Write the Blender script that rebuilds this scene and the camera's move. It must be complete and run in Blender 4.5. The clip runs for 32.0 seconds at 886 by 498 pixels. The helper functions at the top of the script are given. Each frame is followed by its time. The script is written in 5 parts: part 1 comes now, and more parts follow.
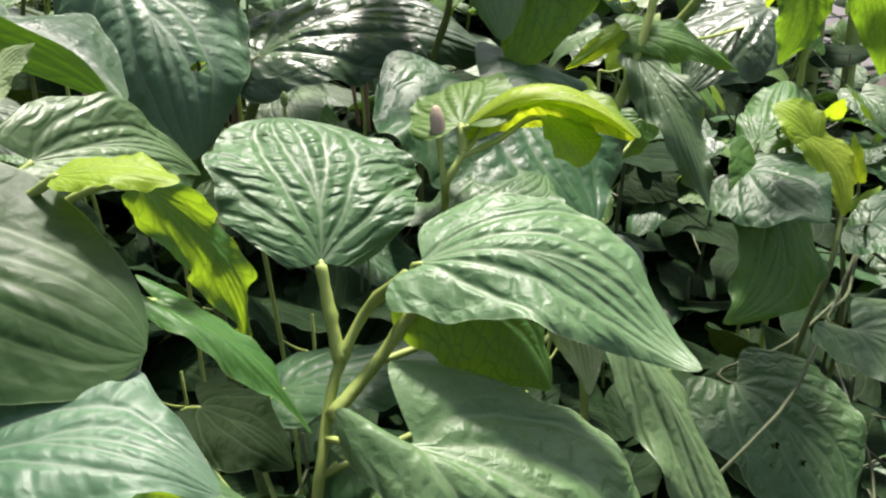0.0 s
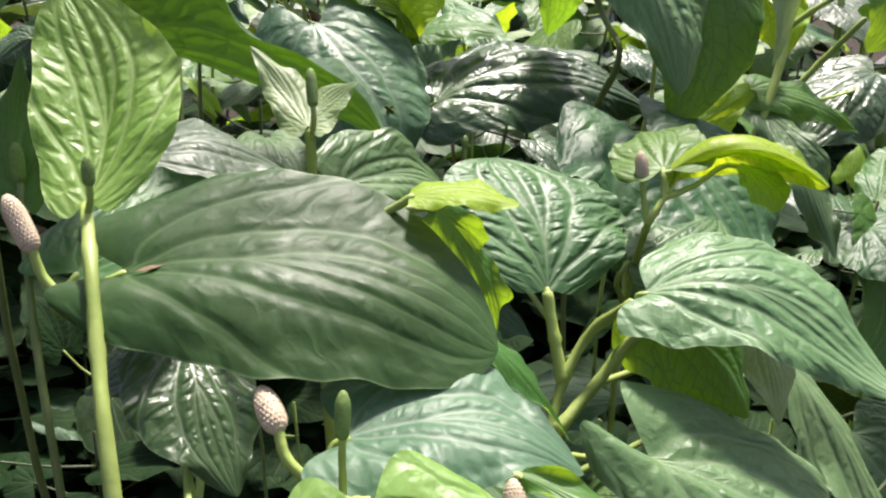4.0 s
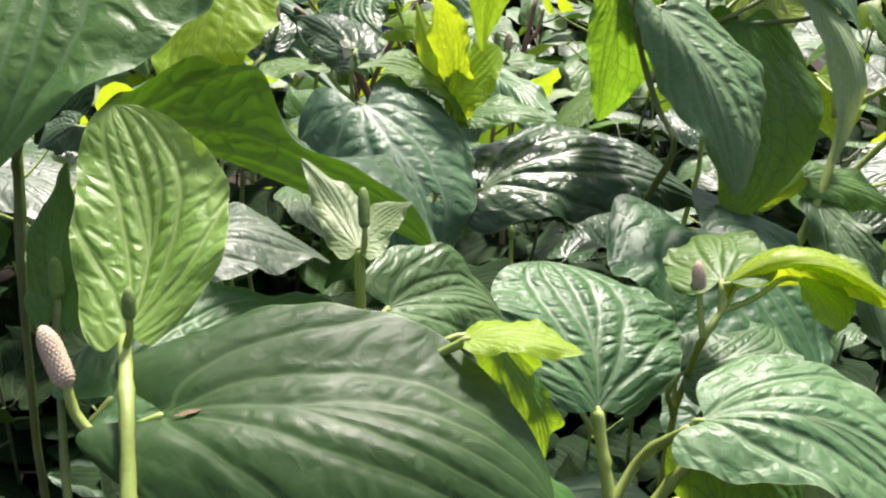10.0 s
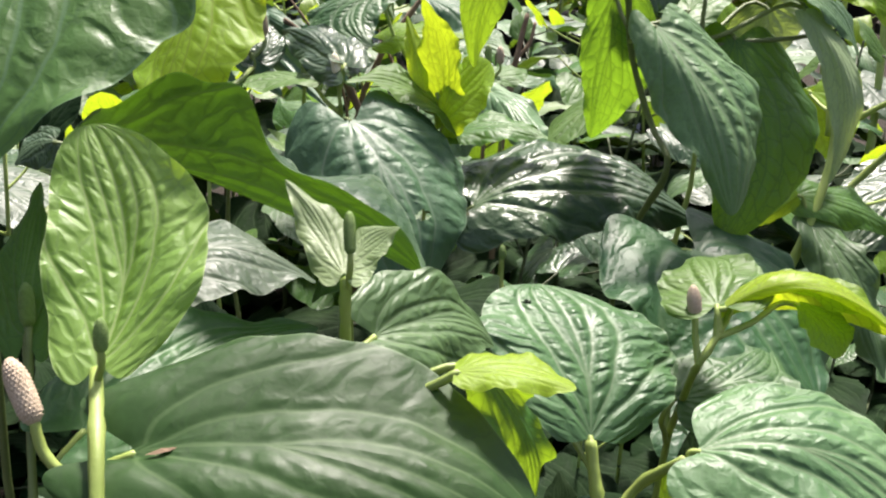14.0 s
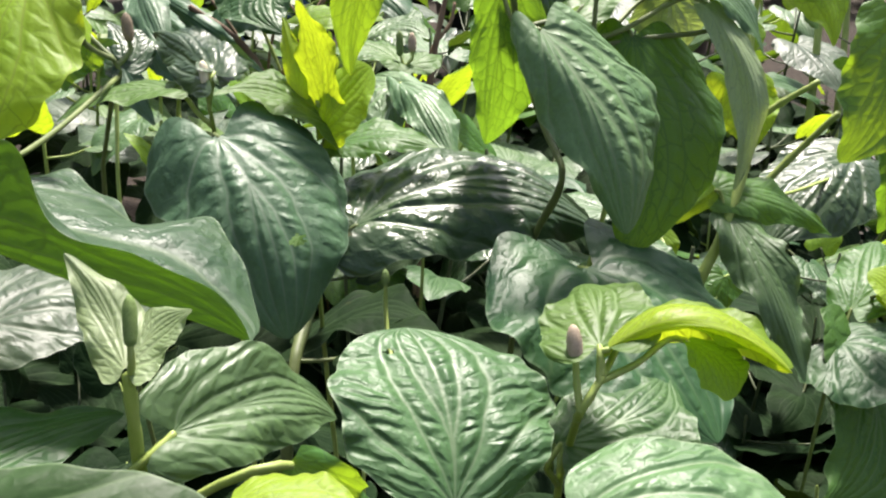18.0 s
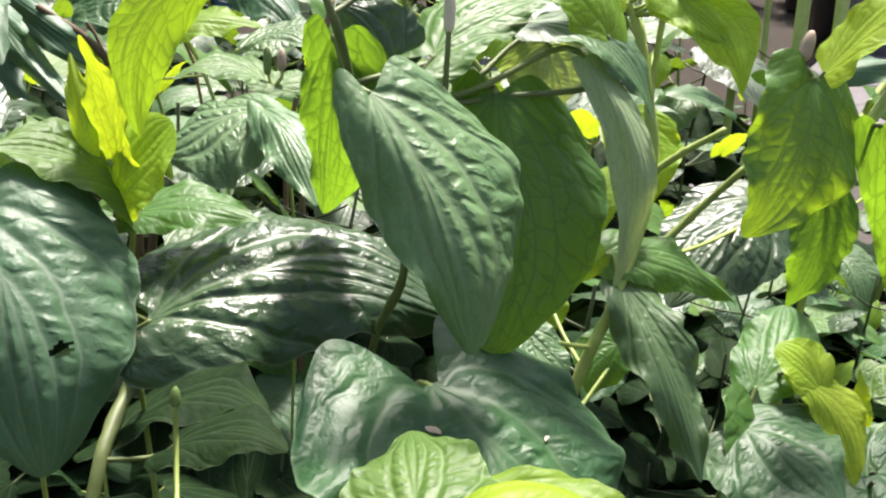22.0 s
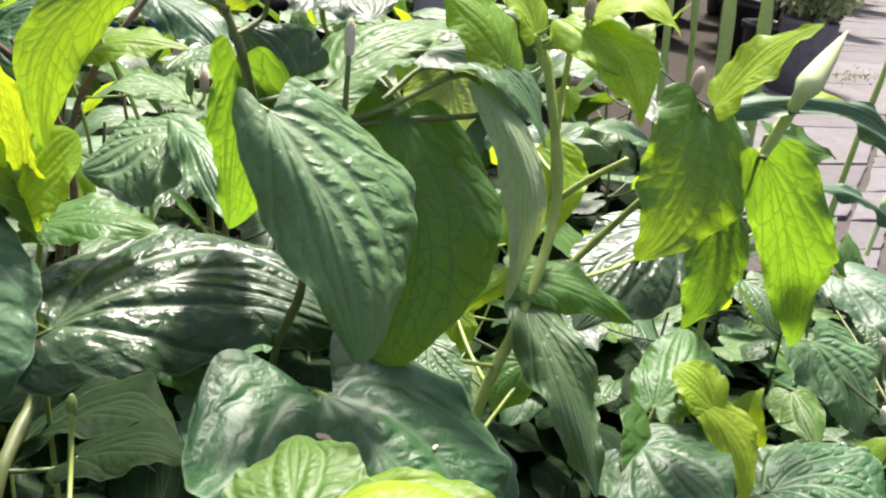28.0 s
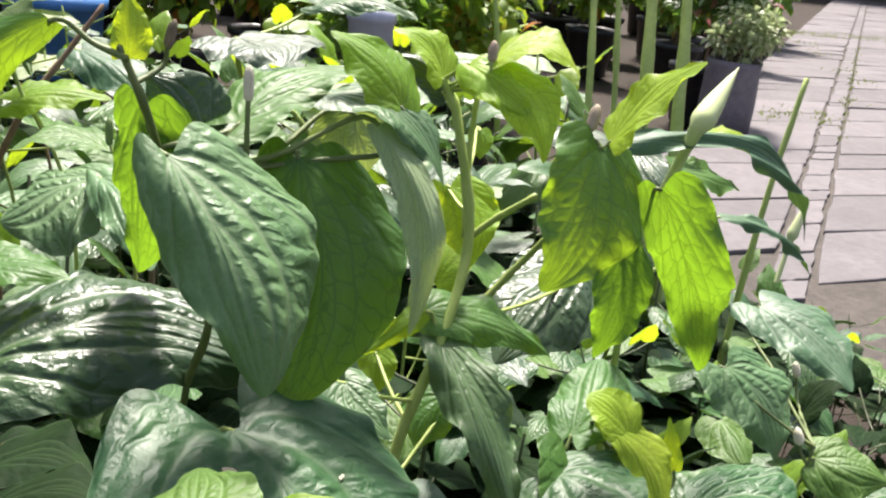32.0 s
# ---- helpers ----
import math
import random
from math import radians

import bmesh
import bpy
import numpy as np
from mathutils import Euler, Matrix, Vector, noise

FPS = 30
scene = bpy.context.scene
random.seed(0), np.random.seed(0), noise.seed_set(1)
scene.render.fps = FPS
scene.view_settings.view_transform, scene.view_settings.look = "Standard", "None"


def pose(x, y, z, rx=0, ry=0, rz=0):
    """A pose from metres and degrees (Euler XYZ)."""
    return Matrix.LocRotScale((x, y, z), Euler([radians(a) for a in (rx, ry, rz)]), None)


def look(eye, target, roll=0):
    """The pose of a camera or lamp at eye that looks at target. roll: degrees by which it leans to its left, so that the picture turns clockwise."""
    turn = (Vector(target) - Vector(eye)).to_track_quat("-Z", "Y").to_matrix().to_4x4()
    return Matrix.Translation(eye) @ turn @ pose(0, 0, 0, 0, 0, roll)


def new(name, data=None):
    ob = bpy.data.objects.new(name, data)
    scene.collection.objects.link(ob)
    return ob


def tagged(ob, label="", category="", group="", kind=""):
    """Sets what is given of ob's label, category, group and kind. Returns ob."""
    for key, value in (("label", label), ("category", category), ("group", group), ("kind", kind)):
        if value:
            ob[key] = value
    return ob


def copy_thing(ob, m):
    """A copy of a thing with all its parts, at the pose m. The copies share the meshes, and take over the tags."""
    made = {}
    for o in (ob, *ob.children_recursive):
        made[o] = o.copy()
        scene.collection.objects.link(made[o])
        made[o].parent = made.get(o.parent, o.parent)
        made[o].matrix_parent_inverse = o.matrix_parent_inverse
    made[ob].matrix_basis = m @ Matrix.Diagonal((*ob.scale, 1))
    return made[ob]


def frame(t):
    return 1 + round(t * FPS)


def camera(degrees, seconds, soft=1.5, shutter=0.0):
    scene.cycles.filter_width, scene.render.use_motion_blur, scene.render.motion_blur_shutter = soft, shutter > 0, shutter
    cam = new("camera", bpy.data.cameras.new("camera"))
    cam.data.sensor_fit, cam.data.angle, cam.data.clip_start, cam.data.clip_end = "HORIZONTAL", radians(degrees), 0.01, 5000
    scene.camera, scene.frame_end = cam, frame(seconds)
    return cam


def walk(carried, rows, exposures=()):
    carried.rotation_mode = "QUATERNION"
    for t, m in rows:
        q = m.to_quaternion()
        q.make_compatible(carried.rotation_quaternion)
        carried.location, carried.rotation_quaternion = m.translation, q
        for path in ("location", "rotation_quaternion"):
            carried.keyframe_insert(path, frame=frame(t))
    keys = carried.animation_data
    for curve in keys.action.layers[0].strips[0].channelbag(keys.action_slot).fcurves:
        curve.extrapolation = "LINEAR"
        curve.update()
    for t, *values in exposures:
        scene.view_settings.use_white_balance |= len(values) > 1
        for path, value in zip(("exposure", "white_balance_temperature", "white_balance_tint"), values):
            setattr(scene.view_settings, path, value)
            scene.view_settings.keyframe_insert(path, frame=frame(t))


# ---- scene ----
cam = camera(47.9, 32.0, soft=2.3)
METRES, EYE, TILT, LEAN, TURN = 0.55, 0.82, -27.0, 0.0, 0.0
ROWS = [
    (0.0, 0.0, 0.0, 0.0, 0.0, 0.0, -0.0),
    (0.5, 0.0101, -0.0005, -0.0041, -3.33, -0.5, 1.01),
    (1.0, 0.0142, 0.0022, -0.0166, -6.32, -3.31, 1.4),
    (1.5, -0.0008, -0.0037, -0.0326, -5.85, -3.86, 1.26),
    (2.0, -0.039, -0.0185, -0.0651, -2.73, -5.71, -0.02),
    (2.5, -0.062, -0.0456, -0.0787, -1.96, -4.39, -0.75),
    (3.0, -0.0765, -0.0646, -0.0635, -0.91, -1.03, -1.19),
    (3.5, -0.097, -0.0626, -0.042, 0.63, 1.03, -1.63),
    (4.0, -0.1165, -0.0544, -0.0173, 1.67, 3.0, -2.17),
    (4.5, -0.1248, -0.044, 0.0009, 2.14, 4.96, -2.04),
    (6.5, -0.1159, -0.0435, 0.0116, 3.81, 4.25, -4.48),
    (7.0, -0.1146, -0.0452, 0.0194, 4.56, 5.19, -4.99),
    (7.5, -0.1091, -0.0439, 0.0222, 4.04, 5.77, -4.91),
    (8.0, -0.11, -0.0479, 0.0246, 4.19, 6.3, -4.83),
    (8.5, -0.1184, -0.0422, 0.0249, 4.17, 6.05, -4.69),
    (9.0, -0.1265, -0.0375, 0.0205, 3.71, 5.6, -4.7),
    (9.5, -0.1343, -0.0347, 0.0187, 3.11, 5.05, -4.64),
    (10.0, -0.1307, -0.0333, 0.0249, 3.25, 5.32, -4.42),
    (10.5, -0.1291, -0.0298, 0.0294, 3.06, 5.51, -4.27),
    (11.0, -0.127, -0.0356, 0.0311, 3.21, 6.18, -4.29),
    (11.5, -0.1264, -0.0363, 0.0319, 2.71, 6.2, -4.43),
    (12.0, -0.1236, -0.0343, 0.033, 2.4, 6.07, -4.56),
    (12.5, -0.1263, -0.0366, 0.0353, 2.83, 6.79, -4.64),
    (13.0, -0.1296, -0.0315, 0.0297, 3.16, 5.92, -4.7),
    (13.5, -0.1333, -0.0224, 0.0315, 2.74, 5.72, -4.91),
    (14.0, -0.1321, -0.0167, 0.034, 2.61, 5.96, -4.74),
    (14.5, -0.1265, -0.0098, 0.0333, 1.77, 6.27, -4.77),
    (15.0, -0.12, -0.014, 0.0368, 0.34, 7.32, -4.49),
    (15.5, -0.1119, -0.0104, 0.0462, -1.92, 7.2, -4.09),
    (17.5, -0.0978, 0.034, 0.0971, -2.95, 5.87, -2.26),
    (18.0, -0.0758, 0.0441, 0.0894, 0.49, 4.12, -2.61),
    (18.5, -0.0765, 0.0519, 0.0971, 1.77, 4.26, -3.41),
    (19.0, -0.0753, 0.0651, 0.1259, 1.09, 6.14, -3.16),
    (19.5, -0.0659, 0.1084, 0.1502, -0.69, 5.46, -3.2),
    (20.0, -0.0301, 0.1563, 0.188, -3.7, 5.45, -3.16),
    (20.5, -0.0099, 0.1741, 0.1973, -5.12, 4.97, -2.91),
    (21.0, -0.0084, 0.182, 0.1921, -4.01, 5.11, -3.48),
    (21.5, -0.0047, 0.1903, 0.1879, -4.26, 4.48, -3.38),
    (22.0, -0.0092, 0.1889, 0.1818, -3.69, 3.43, -3.22),
    (22.5, 0.0142, 0.1845, 0.1875, -5.9, 3.58, -1.95),
    (23.0, 0.0566, 0.1772, 0.2019, -10.04, 4.77, -0.19),
    (23.5, 0.0557, 0.1814, 0.1975, -10.45, 4.39, 0.28),
    (24.0, 0.0553, 0.1748, 0.1924, -9.91, 4.44, -0.07),
    (24.5, 0.0498, 0.1651, 0.1877, -9.42, 4.91, -0.7),
    (25.0, 0.0302, 0.1607, 0.1744, -9.45, 5.31, -1.33),
    (25.5, 0.0169, 0.1541, 0.1663, -8.82, 5.02, -1.84),
    (26.0, 0.0082, 0.145, 0.1634, -8.83, 5.39, -2.54),
    (26.5, 0.0054, 0.1377, 0.1636, -7.54, 5.37, -2.63),
    (28.5, 0.0254, 0.1654, 0.1746, -7.54, 5.36, -4.2),
    (29.0, 0.033, 0.1621, 0.1729, -7.91, 6.2, -4.02),
    (29.5, 0.0236, 0.1647, 0.1653, -7.35, 5.95, -4.47),
    (30.0, 0.0305, 0.1627, 0.1633, -7.39, 6.35, -4.08),
    (30.5, 0.0333, 0.1592, 0.1537, -6.95, 6.14, -3.96),
    (31.0, 0.0303, 0.1474, 0.1525, -7.09, 6.59, -3.65),
    (31.5, 0.0256, 0.1354, 0.166, -9.01, 8.04, -2.67),
    (32.0, 0.0418, 0.133, 0.1644, -10.3, 8.09, -1.8),
]
walk(cam, [(t, pose(0, 0, EYE, TILT, LEAN, TURN) @ pose(METRES * x, METRES * y, METRES * z, 90 + pitch, roll, yaw)) for t, x, y, z, yaw, pitch, roll in ROWS],
     [(t, stops, 6500, 17) for t, stops in ((0.0, 1.0), (1.0, 0.98), (2.0, 1.02), (3.0, 1.05), (4.5, 1.06), (15.5, 1.06), (18.0, 1.12), (24.0, 1.32), (32.0, 1.32))])

# ---- light: hazy soft sun ahead and to the right, open sky ----
SUN_ELEVATION, SUN_AZIMUTH = 60.0, 8.0      # degrees; azimuth clockwise from straight ahead
world = bpy.data.worlds.new("world")
scene.world = world
world.use_nodes = True
wn, wl = world.node_tree.nodes, world.node_tree.links
sky = wn.new("ShaderNodeTexSky")
sky.sky_type, sky.sun_disc = "NISHITA", False
sky.sun_elevation, sky.sun_rotation = radians(SUN_ELEVATION), radians(SUN_AZIMUTH)
sky.air_density, sky.dust_density = 1.0, 3.0
haze = wn.new("ShaderNodeHueSaturation")      # hazy sky, paler than a clear one
haze.inputs["Saturation"].default_value = 0.7
wl.new(sky.outputs[0], haze.inputs["Color"])
wl.new(haze.outputs[0], wn["Background"].inputs[0])
wn["Background"].inputs[1].default_value = 0.098
sun = new("sun", bpy.data.lights.new("sun", "SUN"))
sun.data.energy, sun.data.angle, sun.data.color = 5.0, radians(8), (1.0, 0.95, 0.85)
_e, _a = radians(SUN_ELEVATION), radians(SUN_AZIMUTH)
sun.matrix_basis = look((0.5, 3, 6), Vector((0.5, 3, 6)) - Vector((math.sin(_a) * math.cos(_e), math.cos(_a) * math.cos(_e), math.sin(_e))))


# ---- materials ----
def nodes_of(name):
    m = bpy.data.materials.new(name)
    m.use_nodes = True
    return m, m.node_tree.nodes, m.node_tree.links, m.node_tree.nodes["Principled BSDF"]


def mix_colour(n, l, fac, a, b, mode="MIX"):
    x = n.new("ShaderNodeMix")
    x.data_type, x.blend_type = "RGBA", mode
    for sock, val in ((x.inputs[0], fac), (x.inputs[6], a), (x.inputs[7], b)):
        if isinstance(val, (int, float)):
            sock.default_value = val
        elif isinstance(val, tuple):
            sock.default_value = (*val, 1)
        else:
            l.new(val, sock)
    return x.outputs[2]


def noise_of(n, l, scale, detail=4, rough=0.6, coord="Object"):
    tc = n.new("ShaderNodeTexCoord")
    x = n.new("ShaderNodeTexNoise")
    x.inputs["Scale"].default_value, x.inputs["Detail"].default_value, x.inputs["Roughness"].default_value = scale, detail, rough
    l.new(tc.outputs[coord], x.inputs["Vector"])
    return x.outputs["Fac"]


def ramp_of(n, l, fac, lo, hi, a=0.0, b=1.0):
    x = n.new("ShaderNodeMapRange")
    x.inputs[1].default_value, x.inputs[2].default_value, x.inputs[3].default_value, x.inputs[4].default_value = lo, hi, a, b
    l.new(fac, x.inputs[0])
    return x.outputs[0]


def maths(n, l, op, a, b=0.0, c=0.0):
    x = n.new("ShaderNodeMath")
    x.operation = op
    for sock, val in zip(x.inputs, (a, b, c)):
        if isinstance(val, (int, float)):
            sock.default_value = val
        else:
            l.new(val, sock)
    return x.outputs[0]


def soft_step(n, l, val, lo, hi, a=0.0, b=1.0):
    x = n.new("ShaderNodeMapRange")
    x.interpolation_type = "SMOOTHSTEP"
    x.inputs[1].default_value, x.inputs[2].default_value, x.inputs[3].default_value, x.inputs[4].default_value = lo, hi, a, b
    l.new(val, x.inputs[0])
    return x.outputs[0]


VEINS = ((0.0, 0.50, 0.98, 0.80), (0.02, 1.02, 0.62, 0.66), (0.30, 0.75, 0.36, 0.80))     # start, reach, spread, power


def leaf_material(name, deep, light, vein, glow, through_light, rough, gloss=0.5, relief=1.0):
    """Leaf blade: a midrib, sunk side veins that arch to the margin and quilted cells between them, from the leaf's own coordinates (along, across, half width)."""
    m, n, l, p = nodes_of(name)
    at = n.new("ShaderNodeAttribute")
    at.attribute_name = "net"
    sep = n.new("ShaderNodeSeparateXYZ")
    l.new(at.outputs["Vector"], sep.inputs[0])
    along, across, half = sep.outputs
    info = n.new("ShaderNodeObjectInfo")
    broad = noise_of(n, l, 28, 3)
    blotch = ramp_of(n, l, broad, 0.35, 0.68)
    fine = noise_of(n, l, 420, 5, 0.7)
    warp = maths(n, l, "SUBTRACT", noise_of(n, l, 70, 2, 0.5), 0.5)
    warp_fine = maths(n, l, "SUBTRACT", noise_of(n, l, 210, 2, 0.5), 0.5)
    a = maths(n, l, "ABSOLUTE", across)
    # distance to the nearest vein, as a share of the half width
    near = a
    a_w = maths(n, l, "ADD", a, maths(n, l, "MULTIPLY", warp, 0.07))
    for start, reach, spread, power in VEINS:
        t = maths(n, l, "MAXIMUM", maths(n, l, "DIVIDE", maths(n, l, "SUBTRACT", along, start), reach), 0.0)
        pos = maths(n, l, "MULTIPLY", maths(n, l, "POWER", t, power), spread)
        near = maths(n, l, "MINIMUM", near, maths(n, l, "ABSOLUTE", maths(n, l, "SUBTRACT", a_w, pos)))
    main = soft_step(n, l, near, 0.004, 0.024, 1.0, 0.0)
    valley = soft_step(n, l, near, 0.0, 0.10)
    # uneven rungs between the veins
    cells = n.new("ShaderNodeTexVoronoi")
    cells.voronoi_dimensions, cells.feature = "2D", "DISTANCE_TO_EDGE"
    cells.inputs["Scale"].default_value, cells.inputs["Randomness"].default_value = 1.0, 0.65
    where = n.new("ShaderNodeCombineXYZ")
    step = maths(n, l, "SUBTRACT", maths(n, l, "MULTIPLY", along, 12.5), maths(n, l, "MULTIPLY", a, 2.2))
    step = maths(n, l, "ADD", step, maths(n, l, "MULTIPLY", info.outputs["Random"], 40.0))
    l.new(maths(n, l, "ADD", step, maths(n, l, "MULTIPLY", warp, 1.6)), where.inputs[0])
    l.new(maths(n, l, "ADD", maths(n, l, "MULTIPLY", across, 2.4), maths(n, l, "MULTIPLY", warp_fine, 0.6)), where.inputs[1])
    l.new(where.outputs[0], cells.inputs["Vector"])
    dr = cells.outputs["Distance"]
    rib = soft_step(n, l, dr, 0.012, 0.075, 1.0, 0.0)
    dip = soft_step(n, l, dr, 0.0, 0.36)
    # fine net
    vor = n.new("ShaderNodeTexVoronoi")
    vor.inputs["Scale"].default_value = 330
    vor.feature = "DISTANCE_TO_EDGE"
    tc = n.new("ShaderNodeTexCoord")
    l.new(tc.outputs["Object"], vor.inputs["Vector"])
    net = soft_step(n, l, vor.outputs["Distance"], 0.0, 0.20)
    col = mix_colour(n, l, blotch, deep, light)
    hsv = n.new("ShaderNodeHueSaturation")
    l.new(ramp_of(n, l, info.outputs["Random"], 0, 1, 0.485, 0.515), hsv.inputs["Hue"])
    l.new(maths(n, l, "MULTIPLY", ramp_of(n, l, fine, 0.3, 0.7, 0.88, 1.10), ramp_of(n, l, net, 0, 1, 1.08, 0.98)), hsv.inputs["Value"])
    l.new(col, hsv.inputs["Color"])
    lines = maths(n, l, "MAXIMUM", maths(n, l, "MULTIPLY", main, 0.62), maths(n, l, "MULTIPLY", rib, 0.07))
    col = mix_colour(n, l, lines, hsv.outputs[0], vein)
    # pale thickened rim
    rim = n.new("ShaderNodeAttribute")
    rim.attribute_name = "edge"
    col = mix_colour(n, l, soft_step(n, l, rim.outputs["Fac"], 0.978, 0.990, 0.0, 0.55), col, tuple(min(1, c * 1.25 + 0.03) for c in vein))
    # pale specks and scars, browned patches
    specks = ramp_of(n, l, noise_of(n, l, 130, 2, 0.5), 0.72, 0.77, 0.0, 0.35)
    col = mix_colour(n, l, specks, col, tuple(min(1, c * 1.6 + 0.05) for c in light))
    scars = ramp_of(n, l, noise_of(n, l, 55, 3, 0.6), 0.74, 0.78, 0.0, 0.5)
    col = mix_colour(n, l, scars, col, (0.16, 0.12, 0.05))
    l.new(col, p.inputs["Base Color"])
    l.new(ramp_of(n, l, noise_of(n, l, 60, 4), 0.3, 0.7, rough - 0.02, rough + 0.14), p.inputs["Roughness"])
    p.inputs["Specular IOR Level"].default_value = gloss
    pillow = maths(n, l, "MULTIPLY", valley, ramp_of(n, l, dip, 0, 1, 0.42, 1.0))
    height = maths(n, l, "ADD", pillow, maths(n, l, "ADD", maths(n, l, "MULTIPLY", net, 0.035), maths(n, l, "MULTIPLY", fine, 0.07)))
    bump = n.new("ShaderNodeBump")
    bump.inputs["Strength"].default_value = 0.85
    l.new(maths(n, l, "MULTIPLY", half, 0.031 * relief), bump.inputs["Distance"])
    l.new(height, bump.inputs["Height"])
    l.new(bump.outputs[0], p.inputs["Normal"])
    tr = n.new("ShaderNodeBsdfTranslucent")
    g = mix_colour(n, l, blotch, glow, tuple(c * 0.80 for c in glow))
    g = mix_colour(n, l, maths(n, l, "MAXIMUM", maths(n, l, "MULTIPLY", main, 0.80), maths(n, l, "MULTIPLY", rib, 0.70)), g, tuple(c * 0.35 for c in glow))
    l.new(mix_colour(n, l, ramp_of(n, l, net, 0, 1, 0.16, 0.0), g, tuple(c * 0.4 for c in glow)), tr.inputs[0])
    l.new(bump.outputs[0], tr.inputs[1])
    mx = n.new("ShaderNodeMixShader")
    mx.inputs[0].default_value = through_light
    l.new(p.outputs[0], mx.inputs[1])
    l.new(tr.outputs[0], mx.inputs[2])
    l.new(mx.outputs[0], n["Material Output"].inputs[0])
    return m


LEAF = {
    "green": leaf_material("leaf_green", (0.054, 0.129, 0.022), (0.089, 0.178, 0.033), (0.170, 0.280, 0.090), (0.260, 0.440, 0.020), 0.26, 0.46, 0.349, 1),
    "grey": leaf_material("leaf_grey_green", (0.053, 0.115, 0.040), (0.080, 0.162, 0.056), (0.160, 0.230, 0.120), (0.200, 0.340, 0.020), 0.16, 0.42, 0.459, 1.2),
    # paler copy of the grey-green blade, the sky's sheen put into its base
    "silver": leaf_material("leaf_sheen_green", (0.080, 0.162, 0.060), (0.122, 0.213, 0.085), (0.180, 0.250, 0.130), (0.200, 0.360, 0.030), 0.16, 0.42, 0.459, 1.2),
    "dark": leaf_material("leaf_dark", (0.029, 0.087, 0.025), (0.053, 0.130, 0.037), (0.150, 0.250, 0.110), (0.140, 0.320, 0.020), 0.2, 0.42, 0.459, 1.15),
    "gloss": leaf_material("leaf_glossy", (0.023, 0.055, 0.021), (0.042, 0.087, 0.031), (0.110, 0.160, 0.080), (0.080, 0.180, 0.020), 0.12, 0.32, 0.536, 1.25),
    "fresh": leaf_material("leaf_fresh_green", (0.053, 0.149, 0.032), (0.079, 0.197, 0.045), (0.150, 0.270, 0.130), (0.220, 0.420, 0.025), 0.32, 0.4, 0.5, 0.75),
    "deep": leaf_material("leaf_deep_green", (0.021, 0.072, 0.026), (0.039, 0.106, 0.035), (0.080, 0.150, 0.060), (0.110, 0.250, 0.020), 0.15, 0.42, 0.367, 0.7),
    "dull": leaf_material("leaf_dull", (0.058, 0.094, 0.057), (0.092, 0.133, 0.083), (0.180, 0.210, 0.150), (0.200, 0.300, 0.050), 0.18, 0.42, 0.467, 0.9),
    "broad": leaf_material("leaf_broad", (0.018, 0.053, 0.011), (0.030, 0.077, 0.019), (0.080, 0.140, 0.050), (0.140, 0.280, 0.020), 0.16, 0.46, 0.281, 0.42),
    "slate": leaf_material("leaf_slate_green", (0.049, 0.114, 0.054), (0.077, 0.159, 0.078), (0.150, 0.210, 0.140), (0.140, 0.260, 0.050), 0.15, 0.44, 0.413, 0.75),
    "arch": leaf_material("leaf_arched", (0.035, 0.080, 0.040), (0.061, 0.118, 0.057), (0.140, 0.200, 0.110), (0.100, 0.240, 0.008), 0.24, 0.4, 0.413, 1),
    "back": leaf_material("leaf_backlit", (0.055, 0.158, 0.033), (0.090, 0.212, 0.049), (0.150, 0.270, 0.080), (0.360, 0.570, 0.018), 0.44, 0.42, 0.413, 0.75),
    "under": leaf_material("leaf_mid_green", (0.067, 0.140, 0.034), (0.106, 0.189, 0.049), (0.180, 0.280, 0.110), (0.100, 0.200, 0.010), 0.27, 0.38, 0.459, 0.55),
    # half-shaded copy of the backlit blade, its shade put into base and glow
    "shade": leaf_material("leaf_half_shade_tone", (0.041, 0.133, 0.030), (0.068, 0.174, 0.042), (0.100, 0.200, 0.060), (0.240, 0.450, 0.018), 0.5, 0.42, 0.413, 0.85),
    "yell": leaf_material("leaf_yellow_green", (0.151, 0.296, 0.022), (0.215, 0.365, 0.026), (0.200, 0.320, 0.050), (0.500, 0.680, 0.018), 0.52, 0.46, 0.459, 0.6),
    # near-black leaf: the shade of the gaps is put into its colour
    "low": leaf_material("leaf_gap_shade", (0.008, 0.020, 0.007), (0.014, 0.032, 0.010), (0.040, 0.070, 0.030), (0.030, 0.060, 0.005), 0.08, 0.6, 0.05, 0.6),
    "bright": leaf_material("leaf_young_yellow", (0.261, 0.435, 0.030), (0.354, 0.519, 0.042), (0.380, 0.500, 0.060), (0.600, 0.760, 0.020), 0.54, 0.44, 0.4, 0.55),
    "young": leaf_material("leaf_young", (0.180, 0.330, 0.058), (0.270, 0.430, 0.105), (0.44, 0.56, 0.22), (0.42, 0.68, 0.04), 0.40, 0.38, 0.55, 1.3),
    "pale": leaf_material("leaf_pale", (0.250, 0.335, 0.165), (0.350, 0.440, 0.240), (0.34, 0.41, 0.21), (0.42, 0.56, 0.10), 0.40, 0.42),
}


